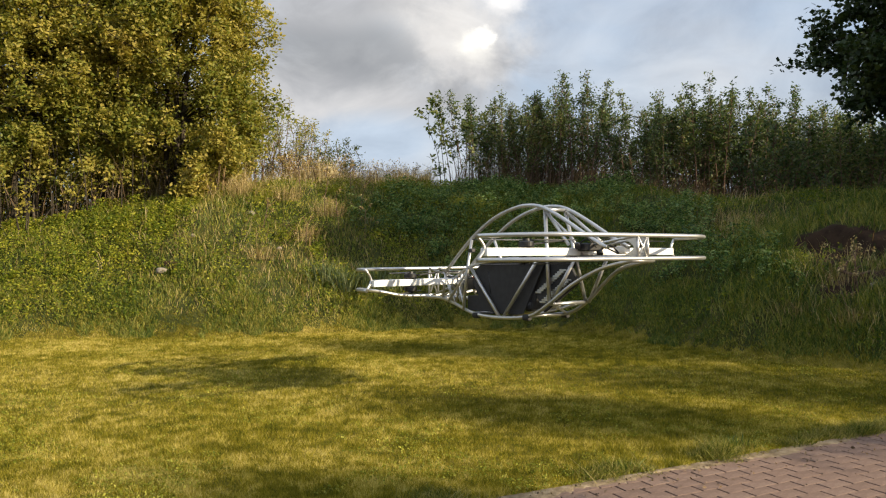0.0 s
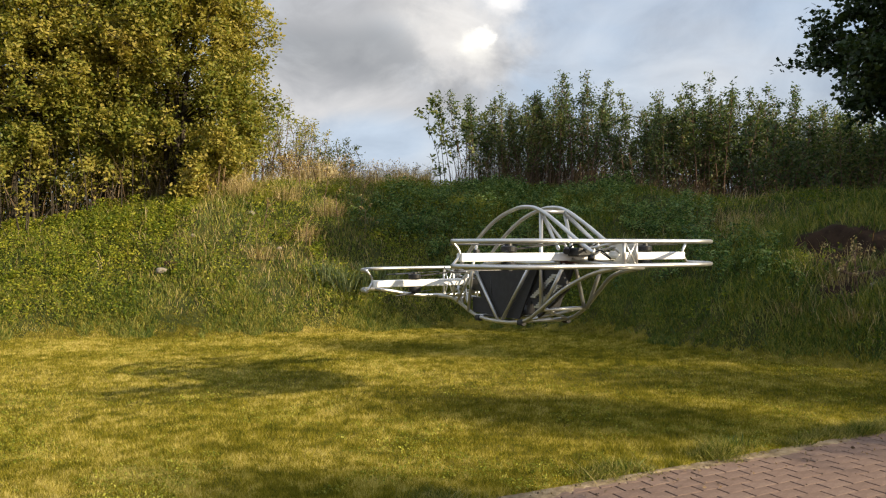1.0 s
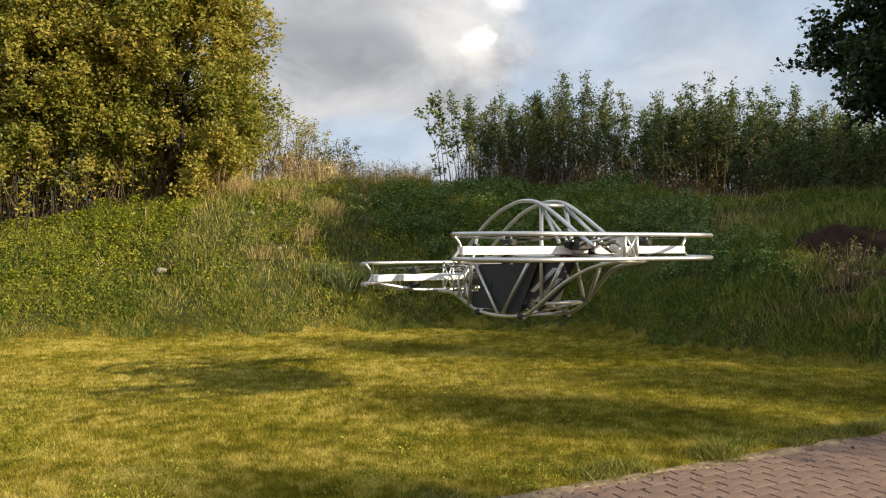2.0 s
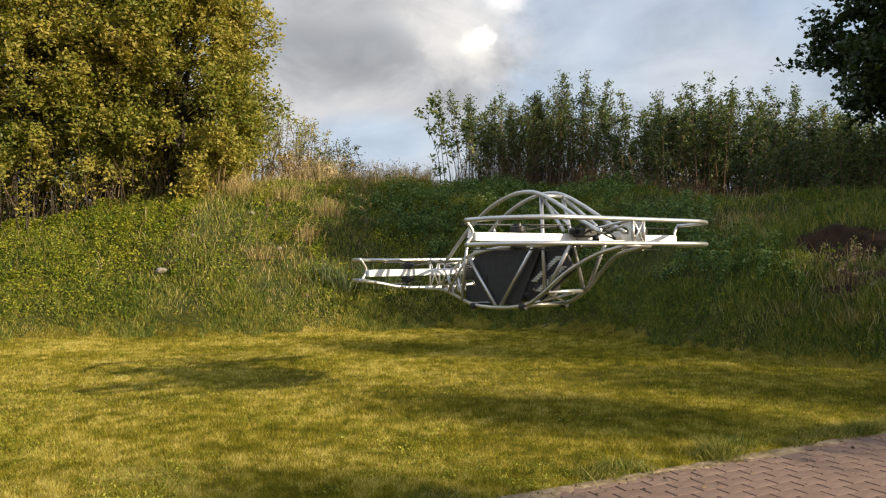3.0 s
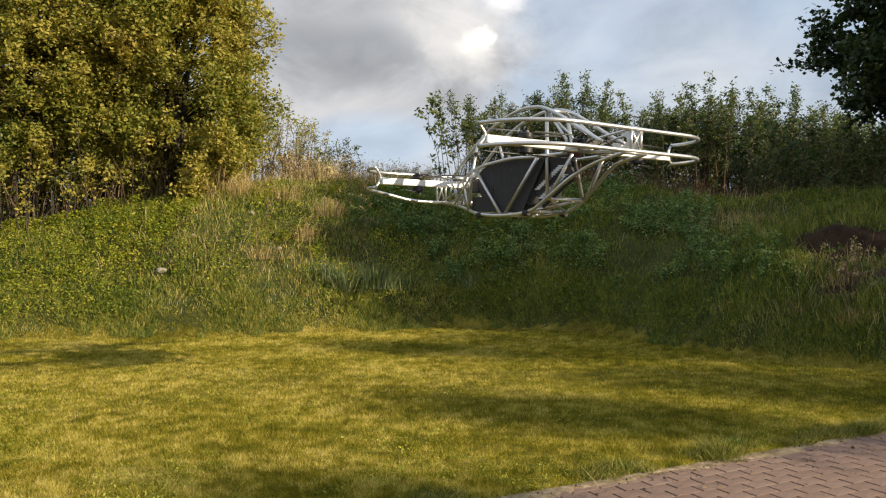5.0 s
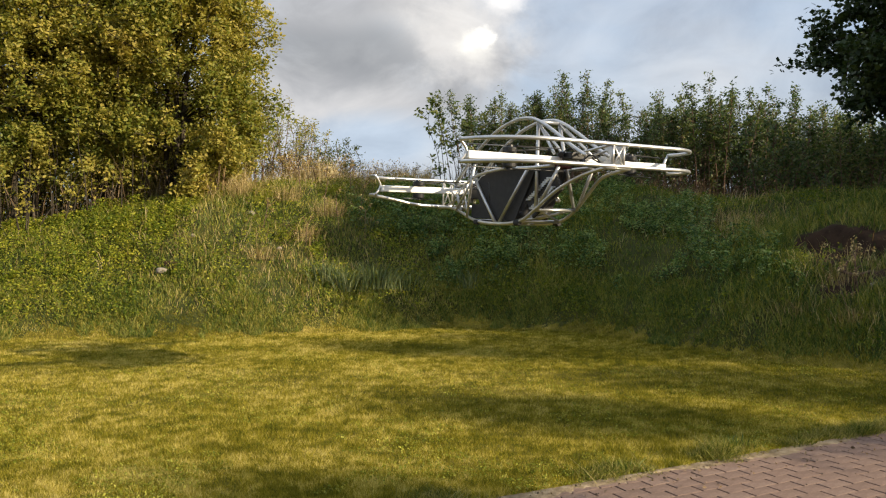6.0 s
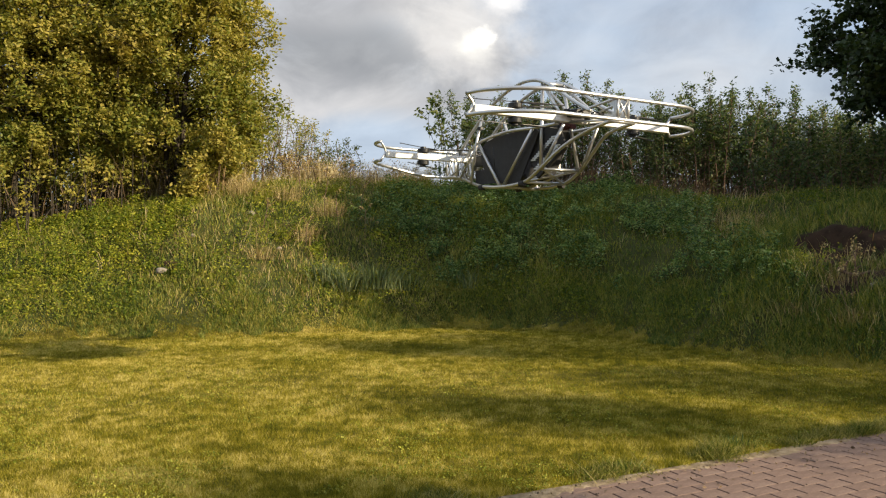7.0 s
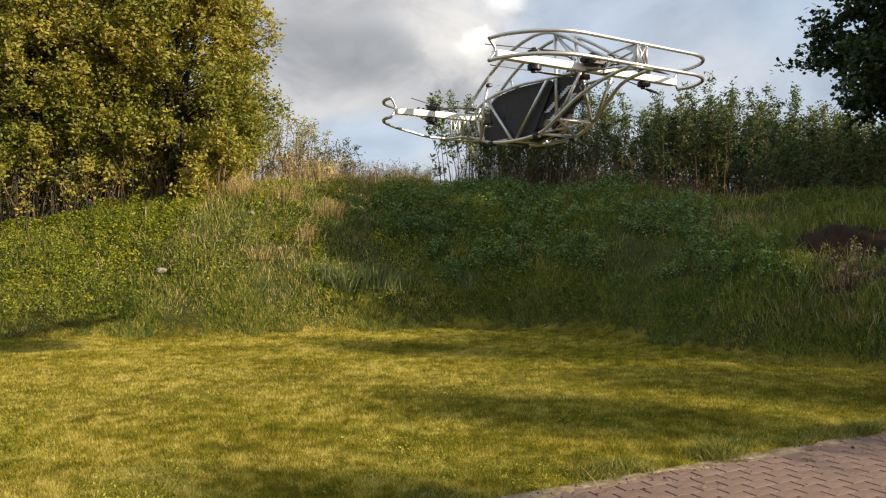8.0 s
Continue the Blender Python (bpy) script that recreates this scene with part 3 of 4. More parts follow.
def make_trees():
    label = "tall leafy tree turning yellow-green on the bank"
    for seed, x, y, tall, radii, n, cz in ((11, -5.65, 15.5, 8.0, (2.6, 2.1, 3.5), 112000, 0.4), (12, -8.3, 14.6, 7.6, (2.3, 1.8, 3.1), 90000, 0.585), (16, -7.0, 15.2, 7.8, (1.7, 1.5, 3.4), 54000, 0.51),
                                           (13, -10.9, 14.4, 7.4, (2.2, 1.9, 3.2), 44000, 0.7), (14, -7.4, 17.9, 8.4, (2.7, 2.0, 4.0), 26000, 0.52),
                                           (15, -11.2, 17.6, 8.4, (2.9, 2.0, 4.0), 20000, 0.52)):
        plant("tree", broad_tree(seed, tall, radii, n, 0.08, low=0.12, centre_z=cz, limbs=210, spread=0.25), M_BIRCH, x, y, 0, label, "tree", "trees on the bank")
    # first tree in view; the other three are unseen, added to shade the bank
    for seed, x, y, tall, radii, n in ((25, 8.85, 12.6, 5.8, (2.75, 2.3, 2.1), 54000), (22, 10.9, 9.4, 5.6, (2.1, 1.8, 1.9), 28000), (24, 10.9, 6.8, 3.3, (1.4, 1.5, 1.3), 3500), (23, 12.6, 12.6, 5.0, (2.2, 2.1, 2.0), 12000)):
        plant("tree", broad_tree(seed, tall, radii, n, 0.1, stems=1, lean=0.2, low=0.25, centre_z=0.56, limbs=150, spread=0.22, slim=0.8), M_DARKLEAF, x, y, 0,
              "dark green spreading tree, one of four shading the bank, three of them unseen", "tree", "dark trees beside the bank")
    # unseen trees added beyond the pavement, shaped so their shade falls across the lawn
    for seed, x, y, tall, radii in ((31, 12.5, 1.1, 5.2, (1.0, 0.5, 0.38)), (32, 11.2, -1.35, 5.2, (0.8, 0.5, 0.32)), (33, 12.6, 4.5, 5.6, (0.7, 0.4, 0.25)), (34, 12.3, 3.6, 4.0, (1.0, 1.1, 0.75))):
        plant("tree", broad_tree(seed, tall, radii, {31: 1150, 32: 1700, 33: 800, 34: 900}[seed], 0.11, stems=1, lean=0.15, low=0.6, centre_z=0.86), M_DARKLEAF, x, y, 0,
              "unseen small flat-crowned tree added beyond the pavement to shade the lawn", "tree", "trees beyond the pavement")


make_trees()


def upright_shrub(seed, tall, stems, wide, n, leaf, bare=0.3):
    """A clump of upright shoots, bare below and leafy above."""
    rng = np.random.default_rng(seed)
    lines, at = [], []
    for _ in range(stems):
        bx, by = rng.normal(0, wide * 0.5, 2)
        h = tall * (rng.uniform(0.65, 1.0) if rng.uniform() < 0.8 else rng.uniform(1.0, 1.1))
        dx, dy = rng.normal(0, 0.16, 2) + 0.25 * np.array((bx, by))
        lines.append([(bx, by, 0), (bx + dx * 0.4, by + dy * 0.4, h * 0.4), (bx + dx + rng.normal(0, 0.05), by + dy, h * 0.75), (bx + dx * 1.3, by + dy * 1.3, h)])
    wv, wf, off = [], [], 0
    for line in lines:
        pts = rounded(line, 4)
        v, f = tube_arrays(pts, [0.016 * (1 - 0.8 * i / (len(pts) - 1)) for i in range(len(pts))], 4)
        wv.append(v), wf.append(f + off)
        off += len(v)
        for _ in range(n // stems // 10):
            t = bare + (1 - bare) * rng.uniform(0, 1) ** 0.8
            q = pts[min(int(t * len(pts)), len(pts) - 1)]
            r = 0.24 * (1.1 - t) + 0.03
            e = np.array(q) + rng.normal(0, 1, 3) * (r, r, r * 0.8) + (0, 0, 0.08)
            v, f = tube_arrays([q, Vector(e)], [0.005, 0.002], 4)
            wv.append(v), wf.append(f + off)
            off += len(v)
            k = rng.uniform(0.15, 1.1, (10, 1))
            at.append(np.array(q) + k * (e - np.array(q)) + rng.normal(0, 0.045, (10, 3)))
    v, f = leaves(rng, np.concatenate(at), leaf, 0.3, 0.5)
    return np.concatenate(wv), np.concatenate(wf), v, f


def make_shrubs():
    rng = np.random.default_rng(8)
    label, group = "upright leafy green shrub with bare lower stems", "shrubs on the crest"
    kinds = []
    for i in range(5):
        kinds.append(upright_shrub(40 + i, 2.5, 15, 0.8, 5400, 0.064, 0.25))
    firsts = {}
    n = 0
    for row, (x0, x1, step, y) in enumerate(((0.95, 11.5, 0.66, 18.0), (1.3, 12.5, 0.95, 19.4))):
        x = x0
        while x < x1:
            i = n % 5
            yy = y + rng.uniform(-0.3, 0.3)
            m = pose(x, yy, float(height(x, yy)) - 0.05, 0, 0, rng.uniform(0, 360))
            s = rng.uniform(0.82, 1.08) * (0.75 if 3.9 < x < 4.5 else 1.1 if x > 6 else 1.0)
            if i not in firsts:
                firsts[i] = plant("shrub", kinds[i], M_WILLOW, x, yy, 0, label, "shrub", group, M_TWIG)
                ob = firsts[i]
            else:
                ob = copy_thing(firsts[i], m)
            ob.matrix_basis = m @ Matrix.Diagonal((s, s, s, 1))
            x += step * rng.uniform(0.75, 1.25)
            n += 1
    plant("sapling", upright_shrub(61, 2.1, 7, 0.8, 900, 0.12, 0.2), M_WILLOW, 0.45, 17.8, 0, "sparse young sapling with large single leaves", "sapling")
    for seed, x, y, tall, mat, wood, label in ((62, -3.9, 18.2, 1.9, M_BIRCH, M_TWIG, "reddish twiggy bush with few yellowing leaves"), (63, -2.85, 18.6, 1.45, M_WILLOW, M_TWIG, "small green bush among dry grass"),
                                               (64, -4.6, 18.0, 2.5, M_BIRCH, M_TWIG, "reddish twiggy bush with few yellowing leaves"), (65, -3.3, 17.8, 1.1, M_DRY, M_TWIG, "withered tan bush on the crest"),
                                               (66, -2.05, 18.6, 0.95, M_STRAW, M_TWIG, "withered tan bush on the crest"), (68, -1.5, 18.7, 0.8, M_STRAW, M_TWIG, "withered tan bush on the crest"), (67, -1.0, 18.9, 0.75, M_DRY, M_TWIG, "withered tan bush on the crest")):
        plant("bush", upright_shrub(seed, tall, 22, 0.85, 3800 if seed < 66 else 1500, 0.055 if seed < 66 else 0.04, 0.04), mat, x, y, 0, label, "bush", "bushes on the crest", wood)
    for seed, x, y, tall in ((91, 7.2, 15.3, 1.7), (92, 8.1, 15.0, 1.6), (93, 9.0, 15.4, 1.8), (94, 7.9, 13.6, 1.3)):
        plant("bush", upright_shrub(seed, tall, 18, 0.95, 5000, 0.07, 0.08), M_WILLOW, x, y, 0, "dense dark green bush below the spreading tree", "bush", "dark bushes", M_TWIG)
    for seed, x, y, tall in ((101, -9.6, 14.0, 2.1), (102, -8.9, 14.1, 1.9), (103, -8.2, 14.3, 1.7), (104, -7.4, 14.5, 1.8), (105, -6.6, 14.7, 1.5), (106, -5.9, 14.9, 1.6), (107, -7.8, 14.05, 1.2)):
        plant("sapling", upright_shrub(seed, tall, 9, 0.8, 500, 0.085, 0.15), M_BIRCH, x, y, 0, "thin bare-stemmed sapling with few leaves below the trees", "sapling", "saplings below the trees", M_BARK)
    behind = None
    for x, y, s in ((-13.5, 20, 1.5), (-12, 20.5, 1.6), (-10.4, 20, 1.5), (-9, 20.6, 1.6), (-7.6, 20.2, 1.5), (-6.4, 20.6, 1.4), (-9.6, 16.4, 0.8), (-7.0, 16.3, 0.7), (-11.4, 16.0, 0.9), (-5.3, 16.9, 0.7)):
        m = pose(x, y, float(height(x, y)) - 0.05, 0, 0, 70 * x)
        if behind is None:
            behind = plant("bush", upright_shrub(70, 2.6, 14, 1.1, 5200, 0.1, 0.05), M_BIRCH, x, y, 0, "dense shaded undergrowth bush below the trees", "bush", "undergrowth")
            ob = behind
        else:
            ob = copy_thing(behind, m)
        ob.matrix_basis = m @ Matrix.Diagonal((s, s, s, 1))


make_shrubs()


# ---- the flying craft ----
# craft space: x forward, y to its left, z up, origin on the rear beam at the upper rail's height
UP_R, LOW_R, UP_F, LOW_F = 0.0, -0.184, -0.27, -0.465
FRONT_X, SPAN = 1.675, 1.2
HOOP = [(1.85, -0.31), (1.45, 0.0), (1.09, 0.2), (0.76, 0.295), (0.53, 0.305), (0.35, 0.265), (0.11, 0.15), (-0.14, 0.01), (-0.34, -0.09)]
SKID = [(2.24, -0.578), (1.95, -0.58), (1.61, -0.625), (1.25, -0.703), (0.87, -0.722), (0.47, -0.685), (0.23, -0.57), (-0.01, -0.40), (-0.27, -0.265), (-0.585, -0.2)]


def guard(x, z, way, dip=0.0):
    """The line of a guard rail from beam end to beam end, round the rotors."""
    a, b, y0 = 0.592 * way, 0.55, SPAN - 0.55
    q = [math.pi / 2 * i / 9 for i in range(10)]
    near = [(x + a * math.sin(t), y0 + b * math.cos(t), z) for t in q]
    near.append((x + a, 0.33, z))
    near = [(u, v, w - dip * (1 - math.sin(min(1, abs(v) / 1.15) * math.pi / 2) ** 2)) for u, v, w in near]
    return rounded(near + [(u, -v, w) for u, v, w in reversed(near)], 3)


def propeller(parent, spot):
    """Hub and two twisted blades; its root turns."""
    root = new("propeller")
    root.parent = parent
    root.matrix_basis = Matrix.Translation(spot)
    bm = bmesh.new()
    bmesh.ops.create_cone(bm, cap_ends=True, segments=16, radius1=0.032, radius2=0.03, depth=0.02)
    part("hub", bm, M_MOTOR, root)
    for s in (1, -1):
        bm = bmesh.new()
        rings = []
        for i in range(9):
            r = 0.03 + 0.45 * i / 8
            c = 0.043 * (0.55 + 1.3 * (i / 8) * (1 - i / 8) * 2) * (1 - 0.55 * (i / 8) ** 3)
            w = radians(18 - 12 * i / 8)
            ring = []
            for u, h in ((-0.5, 0), (0.0, 0.006), (0.5, 0), (0.0, -0.003)):
                ring.append(bm.verts.new((s * r, s * (u * c * math.cos(w)), -u * c * math.sin(w) + h)))
            rings.append(ring)
        for p, q in zip(rings, rings[1:]):
            for k in range(4):
                bm.faces.new((p[k], p[(k + 1) % 4], q[(k + 1) % 4], q[k]))
        bm.faces.new(rings[-1])
        bm.faces.new(rings[0][::-1])
        bmesh.ops.recalc_face_normals(bm, faces=bm.faces)
        part("blade", bm, M_PROP, root, smooth=True)
    return root


def motor(parent, spot, way):
    bm = bmesh.new()
    for r0, r1, z0, z1 in ((0.04, 0.04, 0.0, 0.008), (0.06, 0.063, 0.006, 0.012), (0.063, 0.063, 0.014, 0.048), (0.063, 0.048, 0.048, 0.054), (0.014, 0.014, 0.054, 0.064)):
        bmesh.ops.create_cone(bm, cap_ends=True, segments=24, radius1=r0, radius2=r1, depth=z1 - z0,
                              matrix=Matrix.Translation((0, 0, (z0 + z1) / 2)))
    if way < 0:
        bmesh.ops.transform(bm, matrix=pose(0, 0, 0, 180), verts=bm.verts)
    ob = part("motor", bm, M_MOTOR, parent, "black outrunner motor")
    ob.matrix_basis = Matrix.Translation(spot)
    return ob


def gusset(parent, x, y, up, low):
    """A thin metal plate that stiffens the back posts, cut hollow towards the beam, with a round hole near each corner."""
    m = (up + low) / 2
    outline = [(x + 0.01, up - 0.012)]
    outline += [(x + 0.13 - 0.09 * math.sin(math.pi * i / 8), up - 0.03 + (low - up + 0.06) * i / 8) for i in range(9)]
    outline += [(x + 0.01, low + 0.012)]
    bm = bmesh.new()
    face = bm.faces.new([bm.verts.new((u, y, w)) for u, w in outline])
    ext = bmesh.ops.extrude_face_region(bm, geom=[face])
    bmesh.ops.translate(bm, verts=[v for v in ext["geom"] if isinstance(v, bmesh.types.BMVert)], vec=(0, 0.005, 0))
    for w in (up - 0.045, low + 0.045):
        bmesh.ops.create_cone(bm, cap_ends=True, segments=12, radius1=0.016, radius2=0.016, depth=0.008, matrix=pose(x + 0.055, y + 0.0025, w, 90))
    bmesh.ops.recalc_face_normals(bm, faces=bm.faces)
    part("gusset_plate", bm, M_TUBE, parent, "thin bright metal gusset plate")


def make_craft():
    craft = new("flying_vehicle")
    tagged(craft, "hovering single-seat multirotor with a white tubular space frame", "aircraft")
    props = []
    for x, up, low, way, word in ((0.0, UP_R, LOW_R, -1, "rear"), (FRONT_X, UP_F, LOW_F, 1, "front")):
        tube("upper_rail", guard(x, up, way), 0.0175, M_TUBE, craft)
        tube("lower_rail", guard(x, low, way, 0.12 if way > 0 else 0.0), 0.0175, M_TUBE, craft)
        mid = (up + low) / 2 - 0.03
        part("beam", box_bm(0.085, 2 * SPAN - 0.12, 0.066, (x, 0, mid), 0.008), M_WHITE, craft, "white box beam across the frame")
        for s in (1, -1):
            y = s * SPAN
            bow = [(x, y, up), (x + 0.01 * way, y - 0.06 * s, (up + low) / 2), (x, y, low)]
            tube("post", rounded(bow, 4), 0.012, M_TUBE, craft)
            for w in (1, -1):
                motor(craft, (x, s * 0.7, mid + w * 0.034), w)
                props.append((propeller(craft, (x, s * 0.7, mid + w * 0.097)), s * w))
        ex = x + 0.592 * way
        if way > 0:
            low -= 0.12
        for y in (0.06, -0.06):
            tube("post", [(ex, y, up), (ex, y, low)], 0.012, M_TUBE, craft)
        tube("brace", [(ex, 0.06, up), (ex, -0.06, low)], 0.008, M_TUBE, craft)
        tube("brace", [(ex, -0.06, up), (ex, 0.06, low)], 0.008, M_TUBE, craft)
        for y in (0.06, -0.06):
            tube("brace", [(ex, y, up), (x, y * 2, mid + 0.03)], 0.011, M_TUBE, craft)
            tube("brace", [(ex, y, low), (x, y * 2, mid - 0.03)], 0.011, M_TUBE, craft)
            if way < 0:
                gusset(craft, ex, y * 0.93, up, low)
    for s in (1, -1):
        tube("hoop", rounded([(x, s * 0.14, z) for x, z in HOOP], 5), 0.0175, M_TUBE, craft)
        tube("skid_rail", rounded([(x, s * (0.24 if 0.1 < x < 1.4 else 0.2 if -0.1 < x < 1.7 else 0.13), z) for x, z in SKID], 5), 0.017, M_TUBE, craft)
        tube("main_post", [(0.374, s * 0.125, 0.26), (0.232, s * 0.224, -0.56)], 0.0175, M_TUBE, craft)
        tube("brace", [(0.36, s * 0.125, 0.25), (0.09, s * 0.2, 0.02), (0.0, s * 0.22, -0.06)], 0.015, M_TUBE, craft)
        tube("diagonal", [(1.32, s * 0.23, -0.25), (0.88, s * 0.235, -0.72)], 0.017, M_TUBE, craft)
        tube("diagonal", [(0.36, s * 0.24, -0.19), (0.83, s * 0.235, -0.72)], 0.017, M_TUBE, craft)
        tube("sill", rounded([(1.72, s * 0.16, -0.4), (1.32, s * 0.23, -0.25), (0.8, s * 0.245, -0.18), (0.36, s * 0.24, -0.18), (0.0, s * 0.22, -0.17)], 5), 0.016, M_TUBE, craft)
        tube("front_post", [(1.4, s * 0.14, 0.04), (1.36, s * 0.23, -0.25), (1.42, s * 0.24, -0.68)], 0.015, M_TUBE, craft)
        tube("brace", [(0.2, s * 0.235, -0.57), (-0.05, s * 0.2, -0.18)], 0.016, M_TUBE, craft)
        tube("nose_post", [(1.85, s * 0.14, -0.31), (1.9, s * 0.14, -0.585)], 0.013, M_TUBE, craft)
        tube("brace", [(1.85, s * 0.14, -0.32), (1.6, s * 0.2, -0.63)], 0.011, M_TUBE, craft)
        # dark side panel of the cockpit
        bm = bmesh.new()
        ring = [bm.verts.new((x, s * 0.2, z)) for x, z in ((1.3, -0.3), (1.22, -0.245), (1.0, -0.2), (0.75, -0.185), (0.36, -0.185), (0.31, -0.215), (0.6, -0.68), (0.89, -0.69), (1.16, -0.67), (1.31, -0.41))]
        face = bm.faces.new(ring)
        ext = bmesh.ops.extrude_face_region(bm, geom=[face])
        bmesh.ops.translate(bm, verts=[v for v in ext["geom"] if isinstance(v, bmesh.types.BMVert)], vec=(0, -s * 0.012, 0))
        bmesh.ops.recalc_face_normals(bm, faces=bm.faces)
        part("side_panel", bm, M_BLACK, craft, "black fabric side panel")
        part("tray_side", box_bm(0.32, 0.012, 0.15, (1.25, s * 0.19, -0.605), 0.004), M_BLACK, craft, "black side of the foot tray")
        for x, z in ((1.22, -0.709), (0.5, -0.69)):
            bm = bmesh.new()
            bmesh.ops.create_cone(bm, cap_ends=True, segments=14, radius1=0.03, radius2=0.03, depth=0.075, matrix=pose(x, s * 0.24, z - 0.01, 0, 90, 0))
            bmesh.ops.bevel(bm, geom=bm.edges[:], offset=0.006, segments=1, affect="EDGES")
            part("rubber_foot", bm, M_RUBBER, craft, "black rubber foot")
    for x, z, y in ((0.47, -0.685, 0.24), (1.25, -0.703, 0.24), (0.23, -0.57, 0.235), (0.374, 0.26, 0.125), (0.87, -0.722, 0.24), (-0.585, -0.2, 0.14), (1.85, -0.31, 0.14), (1.95, -0.585, 0.13)):
        tube("crossbar", [(x, y, z), (x, -y, z)], 0.016, M_TUBE, craft)
    for s in (1, -1):
        tube("floor_brace", [(0.47, s * 0.24, -0.685), (0.23, -s * 0.2, -0.57)], 0.012, M_TUBE, craft)
        tube("floor_tube", [(0.87, s * 0.1, -0.72), (0.23, s * 0.1, -0.585)], 0.012, M_TUBE, craft)
        tube("hoop_brace", [(0.374, s * 0.125, 0.24), (0.02, s * 0.16, 0.0), (-0.05, s * 0.1, -0.16)], 0.012, M_TUBE, craft)
    # seat, rack of white cells behind it, controls and boxes
    part("seat_pan", box_bm(0.5, 0.34, 0.05, (0.8, 0, -0.62), 0.02), M_BLACK, craft, "black seat pan")
    back = part("seat_back", box_bm(0.05, 0.34, 0.56, (0, 0, 0), 0.02), M_BLACK, craft, "black leaning seat back")
    back.matrix_basis = pose(0.42, 0, -0.38, 0, -24, 0)
    rack = part("cell_rack", box_bm(0.34, 0.03, 0.5, (0.03, 0, 0), 0.006), M_BLACK, craft, "black rack with rows of white cells")
    rack.matrix_basis = pose(0.23, 0.15, -0.4, 0, -57, 0)
    for k in range(9):
        part("battery_pack", box_bm(0.045, 0.075, 0.05, (0.25 - 0.052 * (k % 3) - 0.01 * (k // 3), 0.02 + 0.08 * (k // 3 - 1), -0.16 + 0.012 * (k % 2)), 0.008), M_REDPACK, craft, "dark red wrapped battery pack")
    cell = box_bm(0.075, 0.02, 0.017, (0, 0, 0), 0.003)
    data = bpy.data.meshes.new("cell")
    cell.to_mesh(data)
    cell.free()
    data.materials.append(M_TUBE)
    for row in range(12):
        for col in range(2):
            ob = new("cell", data)
            ob.parent = rack
            ob.matrix_basis = pose(-0.06 + 0.1 * col, 0.02, -0.2 + 0.033 * row, 0, 57, 0)
    part("controller_box", box_bm(0.13, 0.17, 0.07, (-0.12, 0.09, -0.085), 0.012), M_MOTOR, craft, "black electronics box on the rear beam")
    for y, r in ((-0.16, 0.036),):
        bm = bmesh.new()
        bmesh.ops.create_cone(bm, cap_ends=True, segments=18, radius1=r, radius2=r, depth=0.12, matrix=pose(-0.25, y, -0.11, 0, 90, 0))
        bmesh.ops.bevel(bm, geom=bm.edges[:], offset=0.006, segments=1, affect="EDGES")
        part("canister", bm, M_WHITE, craft, "small white canister behind the rear beam")
    for k, (x, y, z) in enumerate(((-0.1, -0.02, -0.06), (-0.17, 0.03, -0.12), (-0.08, 0.2, -0.07))):
        bm = bmesh.new()
        bmesh.ops.create_cone(bm, cap_ends=True, segments=14, radius1=0.028, radius2=0.024, depth=0.07, matrix=pose(x, y, z, 20 * k, 35 * k, 0))
        bmesh.ops.bevel(bm, geom=bm.edges[:], offset=0.005, segments=1, affect="EDGES")
        part("electronics_can", bm, M_MOTOR, craft, "small black electronics housing")
        tube("cable", rounded([(x, y, z), (x - 0.06, y - 0.05, z + 0.05), (x - 0.1, y - 0.12, z - 0.02), (0.0, y - 0.2, -0.06)], 5), 0.007, M_RUBBER, craft, "black cable", 6)
    for k in range(5):
        y = 0.16 - 0.08 * k
        tube("cable", rounded([(1.38, y, -0.36), (1.5, y + 0.05, -0.3 - 0.02 * k), (1.62, y - 0.04, -0.34), (1.675, y * 1.6, -0.35)], 5), 0.006, M_RUBBER, craft, "black cable", 6)
    for s in (1, -1):
        tube("strut", [(1.36, s * 0.22, -0.27), (1.72, s * 0.2, -0.6)], 0.011, M_TUBE, craft)
        tube("strut", [(1.85, s * 0.14, -0.34), (1.7, s * 0.17, -0.6)], 0.01, M_TUBE, craft)
    part("controller_box", box_bm(0.16, 0.22, 0.12, (1.5, 0, -0.42), 0.012), M_MOTOR, craft, "black electronics box in the nose")
    part("nose_panel", box_bm(0.3, 0.36, 0.012, (1.2, 0, -0.7), 0.003), M_BLACK, craft, "black floor panel")
    for y in (0.08, -0.08):
        tube("cable", rounded([(1.5, y, -0.38), (1.38, y * 1.4, -0.34), (1.3, y, -0.45), (1.2, y * 1.5, -0.6)], 5), 0.007, M_RED, craft, "red power cable", 6)
        tube("strut", [(1.72, y * 2, -0.4), (1.55, y * 2.2, -0.6)], 0.011, M_TUBE, craft)
        tube("strut", [(1.6, y * 2.3, -0.36), (1.42, y * 2.8, -0.68)], 0.011, M_TUBE, craft)
        tube("strut", [(1.48, y * 2.6, -0.31), (1.62, y * 2.2, -0.6)], 0.009, M_STEEL, craft)
        part("pedal", box_bm(0.02, 0.07, 0.1, (1.62, y, -0.47), 0.005), M_STEEL, craft, "bright metal foot pedal")
        tube("cable", rounded([(1.6, y * 2, -0.3), (1.675, y * 4, -0.3), (1.68, y * 8, -0.33)], 5), 0.008, M_RUBBER, craft, "black motor cable", 6)
        tube("cable", rounded([(0.1, y * 2, -0.03), (0.03, y * 4, -0.03), (0.0, y * 8, -0.06)], 5), 0.008, M_RUBBER, craft, "black motor cable", 6)
        part("camera_box", box_bm(0.06, 0.05, 0.04, (1.33, y * 2.5, -0.09), 0.008), M_MOTOR, craft, "small black camera on the front post")
